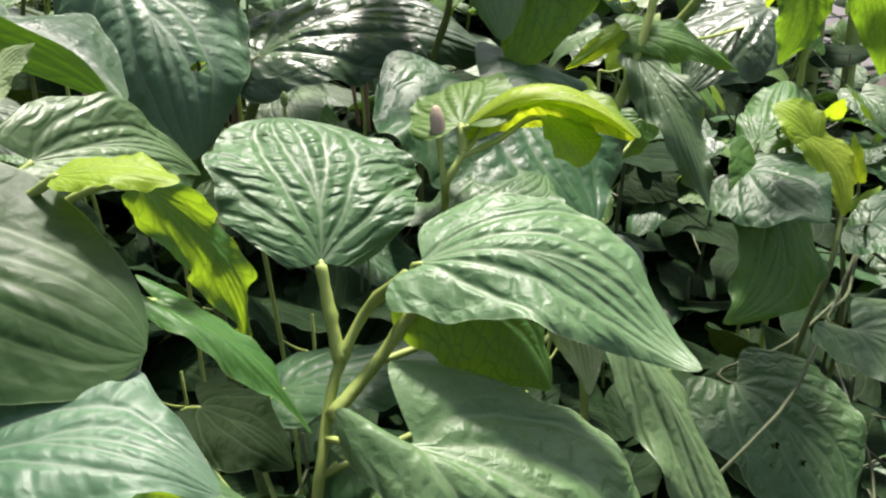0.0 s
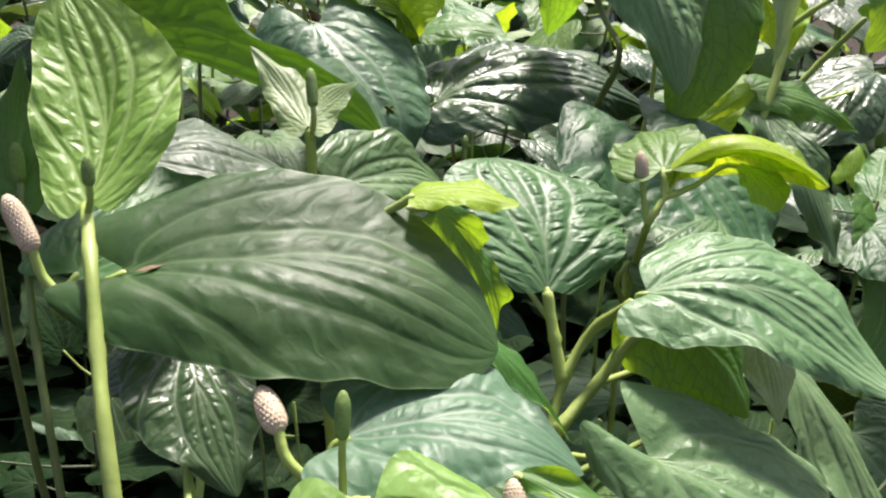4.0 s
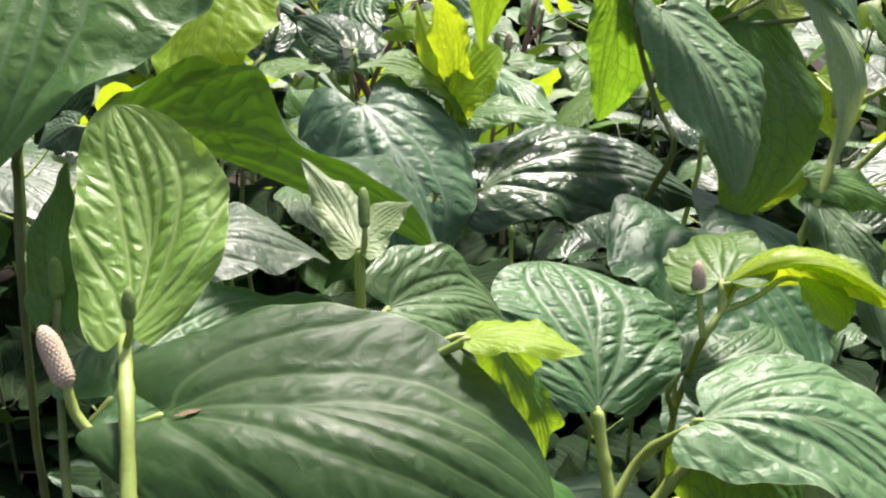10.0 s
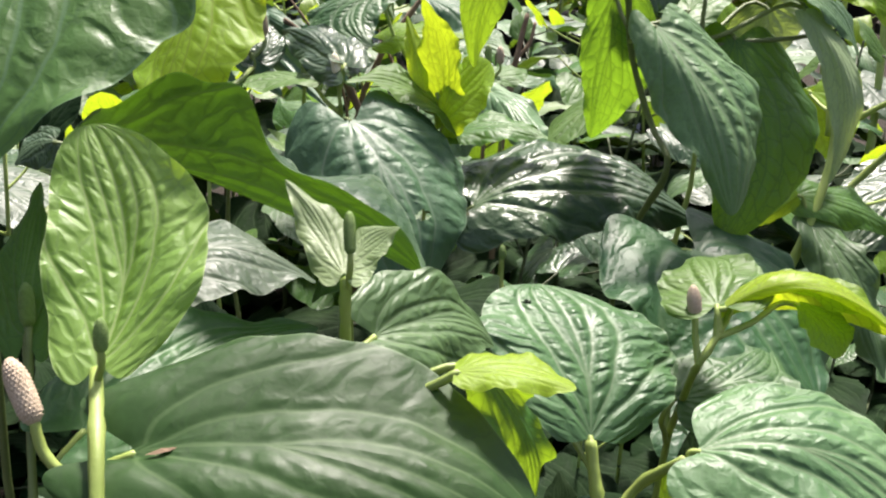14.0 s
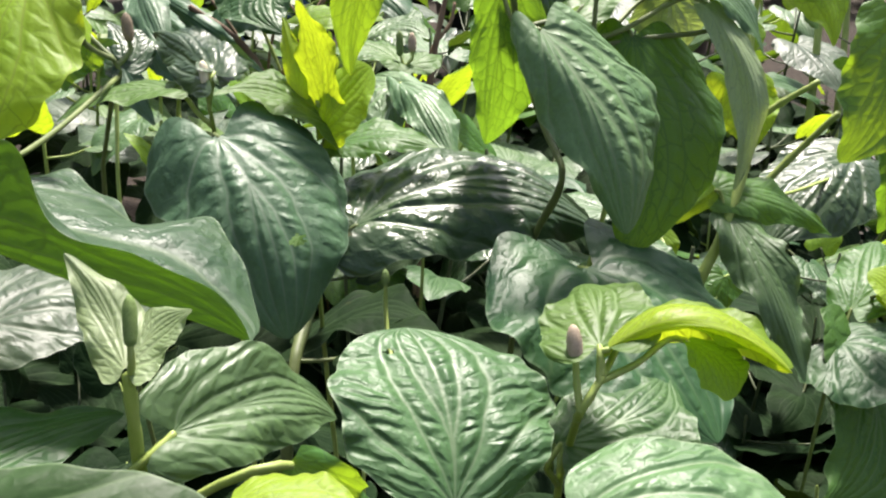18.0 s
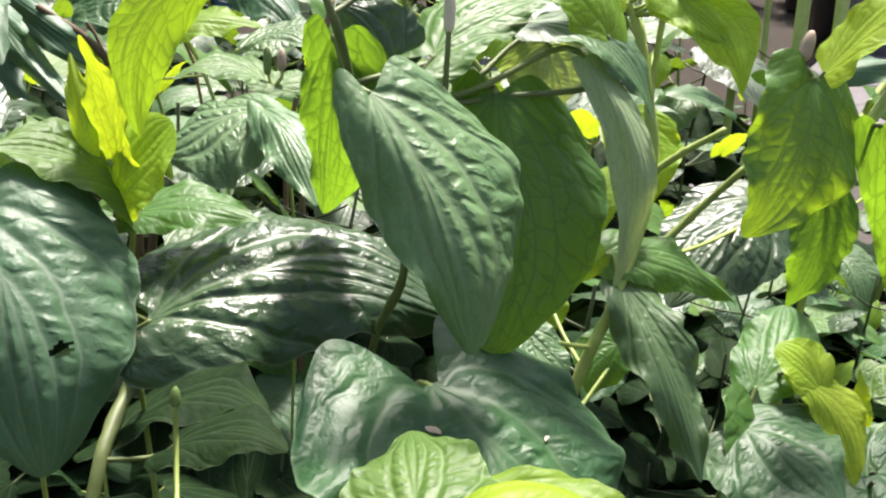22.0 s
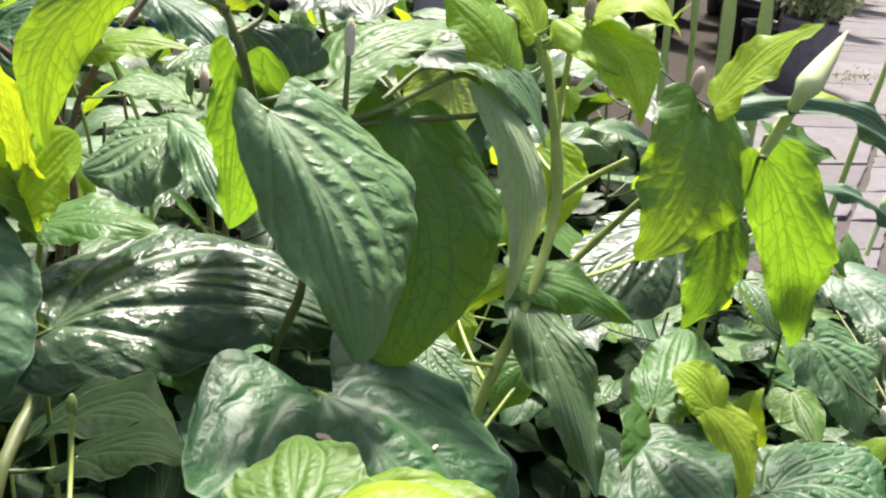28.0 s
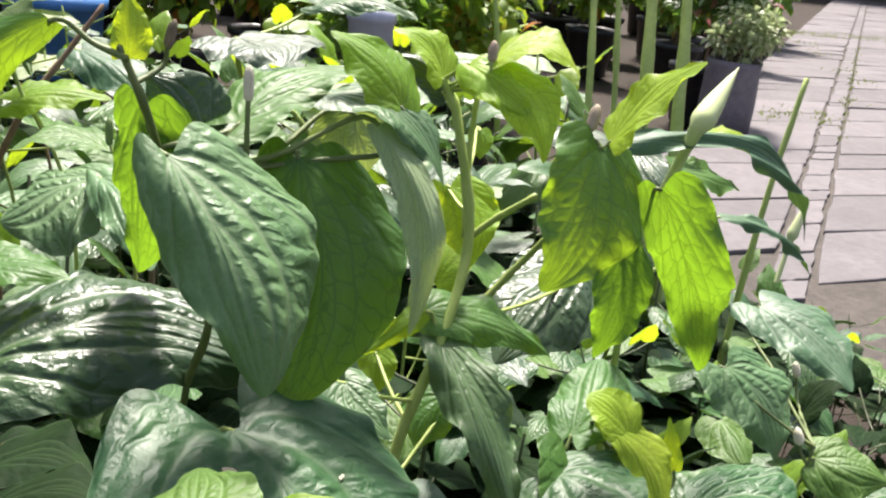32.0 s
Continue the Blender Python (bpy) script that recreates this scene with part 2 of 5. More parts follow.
def plain_material(name, a, b, scale, rough, bump=0.3, distance=0.002, gloss=0.4, big=4.0):
    m, n, l, p = nodes_of(name)
    col = mix_colour(n, l, ramp_of(n, l, noise_of(n, l, scale, 6, 0.65), 0.3, 0.7), a, b)
    col = mix_colour(n, l, ramp_of(n, l, noise_of(n, l, big, 3), 0.3, 0.7, 0.0, 0.45), col, tuple(c * 0.6 for c in a))
    info = n.new("ShaderNodeObjectInfo")
    hsv = n.new("ShaderNodeHueSaturation")
    l.new(ramp_of(n, l, info.outputs["Random"], 0, 1, 0.82, 1.15), hsv.inputs["Value"])
    l.new(col, hsv.inputs["Color"])
    l.new(hsv.outputs[0], p.inputs["Base Color"])
    p.inputs["Roughness"].default_value, p.inputs["Specular IOR Level"].default_value = rough, gloss
    b_ = n.new("ShaderNodeBump")
    b_.inputs["Strength"].default_value, b_.inputs["Distance"].default_value = bump, distance
    l.new(noise_of(n, l, scale * 2.5, 6, 0.7), b_.inputs["Height"])
    l.new(b_.outputs[0], p.inputs["Normal"])
    return m


STEM = plain_material("stem_green", (0.28, 0.38, 0.08), (0.40, 0.49, 0.14), 90, 0.45, 0.3, 0.001, big=25)
STEM_MID = plain_material("stem_olive", (0.11, 0.15, 0.045), (0.19, 0.24, 0.08), 90, 0.5, 0.3, 0.001, big=25)
STEM_DARK = plain_material("stem_dark", (0.055, 0.070, 0.030), (0.10, 0.13, 0.05), 90, 0.5, 0.3, 0.001, big=25)
TWIG = plain_material("twig_brown", (0.16, 0.10, 0.06), (0.28, 0.20, 0.12), 60, 0.8, big=20)
SHEATH = plain_material("sheath_pale", (0.50, 0.58, 0.26), (0.62, 0.68, 0.38), 60, 0.45, 0.2, 0.001, big=30)
SPIKE = {
    "pink": plain_material("spike_pinkish", (0.54, 0.42, 0.29), (0.70, 0.57, 0.42), 900, 0.7, 0.5, 0.0006, big=120),
    "tan": plain_material("spike_tan", (0.42, 0.32, 0.22), (0.56, 0.45, 0.33), 900, 0.7, 0.5, 0.0006, big=120),
    "dark": plain_material("spike_brown", (0.22, 0.17, 0.11), (0.34, 0.27, 0.18), 900, 0.7, 0.5, 0.0006, big=120),
    "cream": plain_material("spike_cream", (0.72, 0.66, 0.46), (0.86, 0.80, 0.62), 900, 0.7, 0.5, 0.0006, big=120),
    "green": plain_material("spike_green", (0.13, 0.22, 0.05), (0.22, 0.33, 0.09), 900, 0.6, 0.5, 0.0006, big=120),
}
SOIL = plain_material("soil", (0.020, 0.015, 0.010), (0.045, 0.033, 0.022), 40, 0.95, 0.8, 0.01)
PAVER = plain_material("paver_stone", (0.115, 0.106, 0.108), (0.170, 0.158, 0.160), 35, 0.85, 0.5, 0.003)
JOINT = plain_material("joint_sand", (0.045, 0.040, 0.034), (0.10, 0.088, 0.075), 50, 0.95, 0.7, 0.004)
POT = plain_material("pot_black_plastic", (0.020, 0.020, 0.024), (0.040, 0.040, 0.046), 30, 0.45)

WALL = plain_material("sky_block_render", (0.085, 0.090, 0.070), (0.130, 0.135, 0.105), 3, 0.9, 0.4, 0.01, 0.2, 0.4)
POT_GREY = plain_material("grow_bag_grey", (0.13, 0.115, 0.135), (0.20, 0.18, 0.20), 30, 0.6)


# ---- mesh helpers ----
def part(name, me, material, parent, label=""):
    """Links a mesh, given in world coordinates, as one part under its thing."""
    if not me.materials:
        me.materials.append(material)
    ob = new(name, me)
    ob.parent = parent
    base = parent.matrix_basis if parent.parent is None else parent.parent.matrix_basis @ parent.matrix_parent_inverse @ parent.matrix_basis
    ob.matrix_parent_inverse = base.inverted()
    return tagged(ob, label)


def grid_mesh(name, pts, vein=None, closed=False, holes=()):
    """A smooth mesh over a rows x columns field of points; closed joins the last column to the first."""
    r, c = pts.shape[:2]
    i = np.arange(r * c).reshape(r, c)
    if closed:
        i = np.concatenate([i, i[:, :1]], 1)
    quads = np.stack([i[:-1, :-1], i[:-1, 1:], i[1:, 1:], i[1:, :-1]], -1).reshape(-1, 4)
    if holes:
        row, col = np.divmod(np.arange(len(quads)), i.shape[1] - 1)
        keep = np.ones(len(quads), bool)
        for a, b, rad in holes:
            keep &= (row - a) ** 2 + (col - b) ** 2 * 1.6 > rad * rad * (1 + 0.4 * np.sin(row * 2.1 + col * 3.7))
        quads = quads[keep]
    me = bpy.data.meshes.new(name)
    me.from_pydata(pts.reshape(-1, 3).tolist(), [], quads.tolist())
    me.shade_smooth()
    if vein is not None:
        me.attributes.new("net", "FLOAT_VECTOR", "POINT").data.foreach_set("vector", vein.reshape(-1).astype(np.float32))
        across = np.repeat(np.abs(np.linspace(-1, 1, c))[None], r, 0)
        me.attributes.new("edge", "FLOAT", "POINT").data.foreach_set("value", across.reshape(-1).astype(np.float32))
    return me


def smooth_path(pts, per=7):
    """A smooth line through the points: Hermite pieces with tangents weighed by the chords."""
    p = np.array(pts, float)
    h = np.maximum(np.linalg.norm(np.diff(p, axis=0), axis=1), 1e-6)
    slope = np.diff(p, axis=0) / h[:, None]
    tan = np.concatenate([slope[:1], (slope[:-1] * h[1:, None] + slope[1:] * h[:-1, None]) / (h[1:] + h[:-1])[:, None], slope[-1:]])
    out = []
    for i in range(len(p) - 1):
        for t in np.arange(per) / per:
            out.append((2 * t ** 3 - 3 * t * t + 1) * p[i] + (t ** 3 - 2 * t * t + t) * h[i] * tan[i] + (3 * t * t - 2 * t ** 3) * p[i + 1] + (t ** 3 - t * t) * h[i] * tan[i + 1])
    return np.array(out + [p[-1]])


def tube_mesh(name, pts, r0, r1, sides=9, per=7, knots=(), seed=0):
    """A round stem along a smooth path, tapering from r0 to r1, swollen at the knots (shares of its length)."""
    path = smooth_path(pts, per)
    n = len(path)
    tan = np.gradient(path, axis=0)
    tan /= np.linalg.norm(tan, axis=1, keepdims=True) + 1e-12
    ref = np.array([0.31, 0.95, 0.05])
    u = np.cross(tan, ref)
    u /= np.linalg.norm(u, axis=1, keepdims=True) + 1e-12
    w = np.cross(tan, u)
    s = np.linspace(0, 1, n)
    rad = r0 + (r1 - r0) * s
    for k in knots:
        rad = rad * (1 + 0.22 * np.exp(-((s - k) / 0.035) ** 2))
    rng = np.random.RandomState(seed)
    a = np.linspace(0, 2 * np.pi, sides, endpoint=False)
    wob = 1 + 0.06 * rng.randn(n, sides)
    ring = path[:, None] + (u[:, None] * np.cos(a)[None, :, None] + w[:, None] * np.sin(a)[None, :, None]) * (rad[:, None] * wob)[..., None]
    caps = [np.repeat(path[:1, None], sides, 1), ring, np.repeat(path[-1:, None] + tan[-1:, None] * r1 * 0.6, sides, 1)]
    return grid_mesh(name, np.concatenate(caps, 0), closed=True)


def leaf_field(length, wl_, wr_, fold=0.0, bend=0.06, side=0.0, wave=0.032, lobe=0.14, rel=1.0, tip=0.0, wide=0.26, acu=0.42, roll=0.0, seed=0, rows=92, cols=45, cells=11):
    """Points and vein coordinates of a heart-shaped, quilted leaf: base at the origin, tip at (0, length, 0), upper side +z.
    fold: how far the halves rise from the midrib; roll: the angle by which each half rolls down towards its margin, one number or two."""
    rng = np.random.RandomState(seed)
    s = np.linspace(0, 1, rows)[:, None] ** 1.05
    v = np.linspace(-1, 1, cols)[None, :]
    s, v = np.broadcast_arrays(s, v)
    a = np.abs(v)
    ex = 0.64 if wide < 0.35 else 0.55
    ey = ex * (wide + 0.05) / (1 - wide)
    prof = (1 - s) ** ex * (s + 0.05) ** ey / ((1 - wide) ** ex * (wide + 0.05) ** ey)
    q = np.clip((s - 0.55) / 0.45, 0, 1)
    prof = prof * (1 - acu * q * q * (3 - 2 * q))
    prof = prof * (1 + 0.035 * np.sin(2 * np.pi * (rng.uniform(2.0, 3.5) * s + rng.rand()) + np.sign(v) * rng.uniform(0.5, 2)) + 0.012 * np.sin(2 * np.pi * (rng.uniform(6, 9) * s + rng.rand()) + np.sign(v)))
    half = np.where(v < 0, wl_, wr_) * prof
    x = v * half
    heart = np.sin(np.pi * 0.85 * np.clip((a - 0.10) / 0.90, 0, 1) ** 0.95)
    y = length * s - lobe * length * (1 - s) ** 4 * heart
    size = max(length, wl_ + wr_)
    z = bend * length * 4 * s * (1 - s) - tip * length * s ** 4 * (1 - s) * 8
    left, right = roll if isinstance(roll, tuple) else (roll, roll)
    turn = np.where(v < 0, left, right) + 1e-4
    z = z + fold * np.abs(x) * (0.6 + 0.4 * np.clip(s * 4, 0, 1)) - 0.10 * np.abs(x) * a - half * (1 - np.cos(turn * a)) / turn
    x = x * np.sin(turn * a) / np.maximum(turn * a, 1e-6)
    ends = np.clip(s * 3 + 0.4, 0, 1) * np.clip((1 - s) * 5, 0, 1)
    z = z + wave * size * a ** 2.2 * np.sin(2 * np.pi * (rng.uniform(1.6, 2.6) * s + rng.rand()) + (v > 0) * rng.uniform(1.5, 4.5)) * ends
    z = z + 0.35 * wave * size * a ** 5 * np.sin(2 * np.pi * (rng.uniform(4.5, 6.5) * s + rng.rand()) + (v > 0) * rng.uniform(1.5, 4.5)) * ends
    # the sunk midrib and side veins
    near = a
    for start, reach, spread, power in VEINS:
        near = np.minimum(near, np.abs(a - spread * np.clip((s - start) / reach, 0, 9) ** power))
    valley = np.clip(near / 0.12, 0, 1)
    valley = valley * valley * (3 - 2 * valley)
    # uneven swellings between the veins
    wob = 0.20 * np.sin(5 * v + 4 * s + rng.rand() * 6) + 0.35 * np.sin(11 * s + rng.rand() * 6) + 0.10 * np.sin(13 * v + 3 * s + rng.rand() * 6)
    rung = s * cells * rng.uniform(0.9, 1.15) - a * cells * rng.uniform(0.08, 0.18) + wob + 7.5 * (v > 0)
    cell = np.abs(np.sin(np.pi * rung)) ** 0.7
    fade = np.clip((1 - s) * 4, 0, 1) * np.clip(s * 8 + 0.25, 0, 1) * np.clip((1.03 - a) * 6, 0.2, 1)
    lump = 0.75 + 0.55 * np.sin(17 * s + 9 * v + rng.rand() * 6) * np.sin(11 * v - 8 * s + rng.rand() * 6)
    z = z + rel * half * fade * valley * (0.004 + 0.012 * cell * lump)
    z = z + 0.020 * size * np.sin(4.2 * s + rng.rand() * 6 + 2 * v) * np.sin(2.6 * v + rng.rand() * 6) * np.clip(s * 4, 0, 1) * np.clip((1 - s) * 4, 0, 1)
    x = x + side * 4 * s * (1 - s)
    return np.stack([x, y, z], -1), np.stack([s, v, half], -1)


PLANTS = {}
BARK = {}
COUNT = [0]


def plant(label, *pts, r=1.0, bark=None):
    """A betel plant: an empty at its foot on the soil, with one stem through the given points, low to high."""
    low = Vector(pts[0])
    nxt = Vector(pts[1])
    lean = (low - nxt)
    lean.z = 0
    foot = Vector((low.x + lean.x * 0.6, low.y + lean.y * 0.6 + 0.03, 0.0))
    e = tagged(new("betel_plant"), label, "plant", "betel plants in the bed")
    e.matrix_basis = Matrix.Translation(foot)
    mid = foot.lerp(low, 0.55) + Vector((0.008, 0.012, 0))
    path = [tuple(foot - Vector((0, 0, 0.02))), tuple(mid), *pts]
    COUNT[0] += 1
    part("stem", tube_mesh("stem", path, 0.0019 * r, 0.0016 * r, 10, 7, (0.35, 0.62, 0.85), COUNT[0]), bark or STEM, e)
    BARK[e.name] = bark or STEM
    PLANTS[e.name] = [Vector(p) for p in smooth_path(path, 6)[4:]]
    return e


def petiole(p, base, direction, r=0.0010, material=None, foot=None, of=None):
    """The stalk from the nearest lower point of the plant's stem to the underside of a leaf's base."""
    b = Vector(base)
    best = min(PLANTS[p.name], key=lambda q: (q - b).length + 1.2 * max(0, q.z - b.z + 0.012))
    if foot is not None:
        best = Vector(foot)
    elif min((q - b).length for q in PLANTS[p.name]) < 0.002:
        return
    gap = (best - b).length
    d = Vector(direction).normalized()
    c1 = b - d * min(0.16 * gap, 0.006) - Vector((0, 0, min(0.14 * gap, 0.005)))
    c2 = best.lerp(c1, 0.5) - Vector((0, 0, 0.04 * gap))
    COUNT[0] += 1
    part("petiole" if of is None or of.name.startswith("leaf") else "stalk", tube_mesh("petiole", [tuple(best), tuple(c2), tuple(c1), tuple(b + d * 0.001)], r * 1.25, r, 8, 6, (), COUNT[0]), material or BARK.get(p.name, STEM), of or p)


def leaf(p, kind, base, tip_at, across, wl_, wr_, fold, bend, side=0.0, wave=0.032, lobe=0.14, rel=1.0, tip=0.0, wide=0.26, acu=0.42, roll=0.0, foot=None, holes=()):
    b, t = Vector(base), Vector(tip_at)
    y = (t - b).normalized()
    x = Vector(across)
    x = (x - y * x.dot(y)).normalized()
    z = x.cross(y)
    COUNT[0] += 1
    f, vein = leaf_field((t - b).length, wl_, wr_, fold, bend, side, wave, lobe, rel, tip, wide, acu, roll, COUNT[0])
    rot = np.array([x, y, z])
    ob = part("leaf", grid_mesh("leaf", f @ rot + np.array(b), vein=vein, holes=holes), LEAF[kind], p)
    petiole(p, base, y, foot=foot, of=ob)
    return ob


def spike(p, kind, base, top, r, foot=None):
    """An upright flower spike: a rod of small rounded bumps on a short stalk."""
    b, t = np.array(base), np.array(top)
    length = np.linalg.norm(t - b)
    axis = (t - b) / length
    around = 16
    rows_ = max(10, int(length / (2 * np.pi * r / around) * 1.15))
    n, m = rows_ * 4 + 1, around * 4
    s = (1 - np.cos(np.linspace(0, np.pi, n))) / 2
    a = np.linspace(0, 2 * np.pi, m, endpoint=False)
    u = np.cross(axis, (0.2, 0.9, 0.1))
    u /= np.linalg.norm(u)
    w = np.cross(axis, u)
    low, high = np.clip(1 - s * length / (1.2 * r), 0, 1), np.clip(1 - (1 - s) * length / (2.2 * r), 0, 1)
    rad = r * (0.88 + 0.12 * np.sin(np.pi * s)) * np.sqrt(np.maximum(1 - low ** 2, 0.002)) * np.sqrt(np.maximum(1 - high ** 2, 0.002))
    row = np.floor(s * rows_)
    bumps = 0.90 + 0.20 * np.abs(np.sin(np.pi * s * rows_))[:, None] ** 0.7 * np.abs(np.cos(a[None] * around / 2 + (row[:, None] % 2) * np.pi / 2)) ** 0.7
    ring = (b + np.outer(s * length, axis))[:, None] + (u[None, None] * np.cos(a)[None, :, None] + w[None, None] * np.sin(a)[None, :, None]) * (rad[:, None] * bumps)[..., None]
    ob = part("flower_spike", grid_mesh("flower_spike", ring, closed=True), SPIKE[kind], p, {"pink": "pinkish knobbly spike", "tan": "tan knobbly spike", "dark": "brown knobbly spike", "cream": "cream spike", "green": "unripe green spike"}[kind])
    petiole(p, base, axis, min(0.0011, r * 0.5), foot=foot, of=ob)


def sheath(p, base, node, tip_at, r):
    """A pale pointed leaf sheath on a stalk: thin below the node, swollen above it, drawn out to a point."""
    b, n, t = (np.array(q) for q in (base, node, tip_at))
    path = np.concatenate([b + (n - b) * np.linspace(0, 1, 9)[:, None], n + (t - n) * np.linspace(0.03, 1, 17)[:, None]])
    rad = np.concatenate([np.full(8, 0.42), [0.62], 1.0 * np.clip(1 - np.linspace(0, 1, 17) ** 1.6, 0.03, 1) * np.minimum(1, 0.75 + np.linspace(0, 3, 17))]) * r
    tan = np.gradient(path, axis=0)
    tan /= np.linalg.norm(tan, axis=1, keepdims=True)
    u = np.cross(tan, (0.3, 0.9, 0.2))
    u /= np.linalg.norm(u, axis=1, keepdims=True)
    w = np.cross(tan, u)
    a = np.linspace(0, 2 * np.pi, 14, endpoint=False)
    flute = 1 + 0.05 * np.cos(3 * a)
    ring = path[:, None] + (u[:, None] * np.cos(a)[None, :, None] + w[:, None] * np.sin(a)[None, :, None]) * (rad[:, None] * flute)[..., None]
    part("leaf_sheath", grid_mesh("leaf_sheath", ring, closed=True), SHEATH, p, "pale yellow-green pointed sheath")


def branch(p, pts, r):
    """A side branch of a plant's stem."""
    COUNT[0] += 1
    part("branch", tube_mesh("branch", pts, r * 1.15, r * 0.9, 10, 7, (0.04, 0.5, 0.97), COUNT[0]), BARK.get(p.name, STEM), p)
    PLANTS[p.name] += [Vector(v) for v in smooth_path(pts, 6)]


def flake(ob, row, col, size, colour, label):
    """A small dry flake that lies on a leaf, at a row and column of its blade."""
    vs = ob.data.vertices
    at, right, up = (vs[row * 45 + col].co.copy(), vs[row * 45 + col + 1].co.copy(), vs[(row + 1) * 45 + col].co.copy())
    x, y = (right - at).normalized(), (up - at).normalized()
    z = x.cross(y).normalized()
    if z.z < 0:
        z = -z
    rng = random.Random(row * 50 + col)
    bm = bmesh.new()
    rim = []
    for k in range(9):
        a = k / 9 * 6.283
        rr = size * rng.uniform(0.7, 1.15)
        rim.append(bm.verts.new(x * math.cos(a) * rr + y * math.sin(a) * rr * 0.6 + z * rng.uniform(0.0001, 0.0004)))
    top = bm.verts.new(z * 0.0009)
    for k in range(9):
        bm.faces.new((rim[k], rim[(k + 1) % 9], top))
        bm.faces.new((rim[(k + 1) % 9], rim[k], bm.verts.new(z * 0.0002)))
    me = bpy.data.meshes.new("dry_flake")
    bm.to_mesh(me)
    bm.free()
    me.materials.append(colour)
    f = tagged(new("dry_flake", me), label, "debris")
    f.matrix_basis = Matrix.Translation(at + z * 0.0006)


def twig(pts, r, label):
    """A dry twig that leans out of the soil."""
    low = Vector(pts[0])
    nxt = Vector(pts[1])
    run = low - nxt
    foot = low + run * min((low.z + 0.02) / max(-run.z, 0.01), 3.0)
    foot.z = -0.02
    COUNT[0] += 1
    e = tagged(new("dry_twig", tube_mesh("dry_twig", [tuple(foot), tuple(foot.lerp(low, 0.55)), *pts], r * 1.1, r * 0.75, 8, 6, (0.5, 0.7, 0.85), COUNT[0])), label, "twig")
    e.data.materials.append(TWIG)


REEDS = []


def stalk(low, high, r):
    """One tall upright reed stalk that grows out of the soil."""
    l, h = Vector(low), Vector(high)
    k = l.z / (h.z - l.z)
    foot = l - (h - l) * k * 0.6
    foot.z = -0.02
    if not REEDS:
        e = tagged(new("reed_clump"), "clump of tall smooth green reed stalks behind the bed", "reeds")
        e.matrix_basis = Matrix.Translation((foot.x, foot.y, 0))
        REEDS.append(e)
    COUNT[0] += 1
    part("stalk", tube_mesh("stalk", [tuple(foot), tuple(foot.lerp(l, 0.5)), low, high], r * 1.1, r * 0.8, 10, 7, (0.5, 0.8), COUNT[0]), STEM, REEDS[0])


# ---- ground, path ----
PATH_O, PATH_D, PATH_Q = Vector((0.36, 1.32, 0)), Vector((0.517, 0.856, 0)), Vector((0.856, -0.517, 0))


def path_point(along, across, z=0.0):
    v = PATH_O + PATH_D * along + PATH_Q * across
    return (v.x, v.y, z)


n_ = 90
gx = np.linspace(-1, 1, n_) ** 3 * 60
gy = np.linspace(-1, 1, n_) ** 3 * 60 + 1
gg = np.stack([*np.meshgrid(gx, gy), np.zeros((n_, n_))], -1)
gg[..., 2] = -0.03 + 0.012 * np.sin(gg[..., 0] * 31 + gg[..., 1] * 17) * np.sin(gg[..., 1] * 23)
tagged(new("ground", grid_mesh("ground", gg)), "dark bare garden soil under the plants", "ground", kind="structure").data.materials.append(SOIL)



# ---- unseen plain walls, added round the garden to block low sky light ----
def wall(name, x0, y0, x1, y1, height):
    bm = bmesh.new()
    bmesh.ops.create_cube(bm, size=1.0)
    for v in bm.verts:
        v.co = Vector((x0 + (x1 - x0) * (v.co.x + 0.5), y0 + (y1 - y0) * (v.co.y + 0.5), -0.1 + (height + 0.1) * (v.co.z + 0.5)))
    me = bpy.data.meshes.new(name)
    bm.to_mesh(me)
    bm.free()
    me.materials.append(WALL)
    tagged(new(name, me), "unseen plain grey-green wall, added round the garden to block low sky", "wall", kind="structure")


wall("wall_north", -14.3, 24.0, 22.3, 24.3, 9.0)
wall("wall_south", -14.3, -6.3, 22.3, -6.0, 2.2)
wall("wall_west", -14.3, -6.0, -14.0, 24.0, 7.0)
wall("wall_east", 22.0, -6.0, 22.3, 24.0, 7.0)


plant_a = plant("knobbly green-stemmed betel plant with a broad lit leaf pair", (-0.0380, 0.2411, 0.6185), (-0.0321, 0.2630, 0.6464), (-0.0234, 0.2707, 0.6614), (-0.0110, 0.2663, 0.6760), r=1.0)
plant_y = plant("betel plant with a curled yellow-green young leaf and spike", (0.0008, 0.3256, 0.6747), (0.0012, 0.3187, 0.6831), (0.0075, 0.3238, 0.6931), r=0.8)
plant_b = plant("betel plant with an upright yellow-green leaf on a straight stem", (-0.1367, 0.1340, 0.7120), (-0.1407, 0.1446, 0.7206), (-0.1453, 0.1577, 0.7329), (-0.1535, 0.1789, 0.7391), r=0.9)
plant_b2 = plant("betel plant with a large blue-green leaf on a thick stem", (-0.2001, 0.2236, 0.7278), (-0.2011, 0.2299, 0.7578), (-0.1993, 0.2268, 0.7634), r=0.65, bark=STEM_MID)
plant_b3 = plant("slender betel plant with a green flower spike", (-0.1712, 0.1797, 0.6926), (-0.1761, 0.1906, 0.7076), (-0.1815, 0.2059, 0.7338), r=0.6, bark=STEM_MID)
plant_l5 = plant("betel plant with one very broad drooping leaf", (-0.1619, 0.2391, 0.6499), (-0.1615, 0.2302, 0.6682), (-0.1603, 0.2204, 0.6842), r=0.8)
plant_c = plant("small betel shoot with a pale leaf and green spike", (-0.1092, 0.2259, 0.7305), (-0.1094, 0.2258, 0.7441), r=0.85)
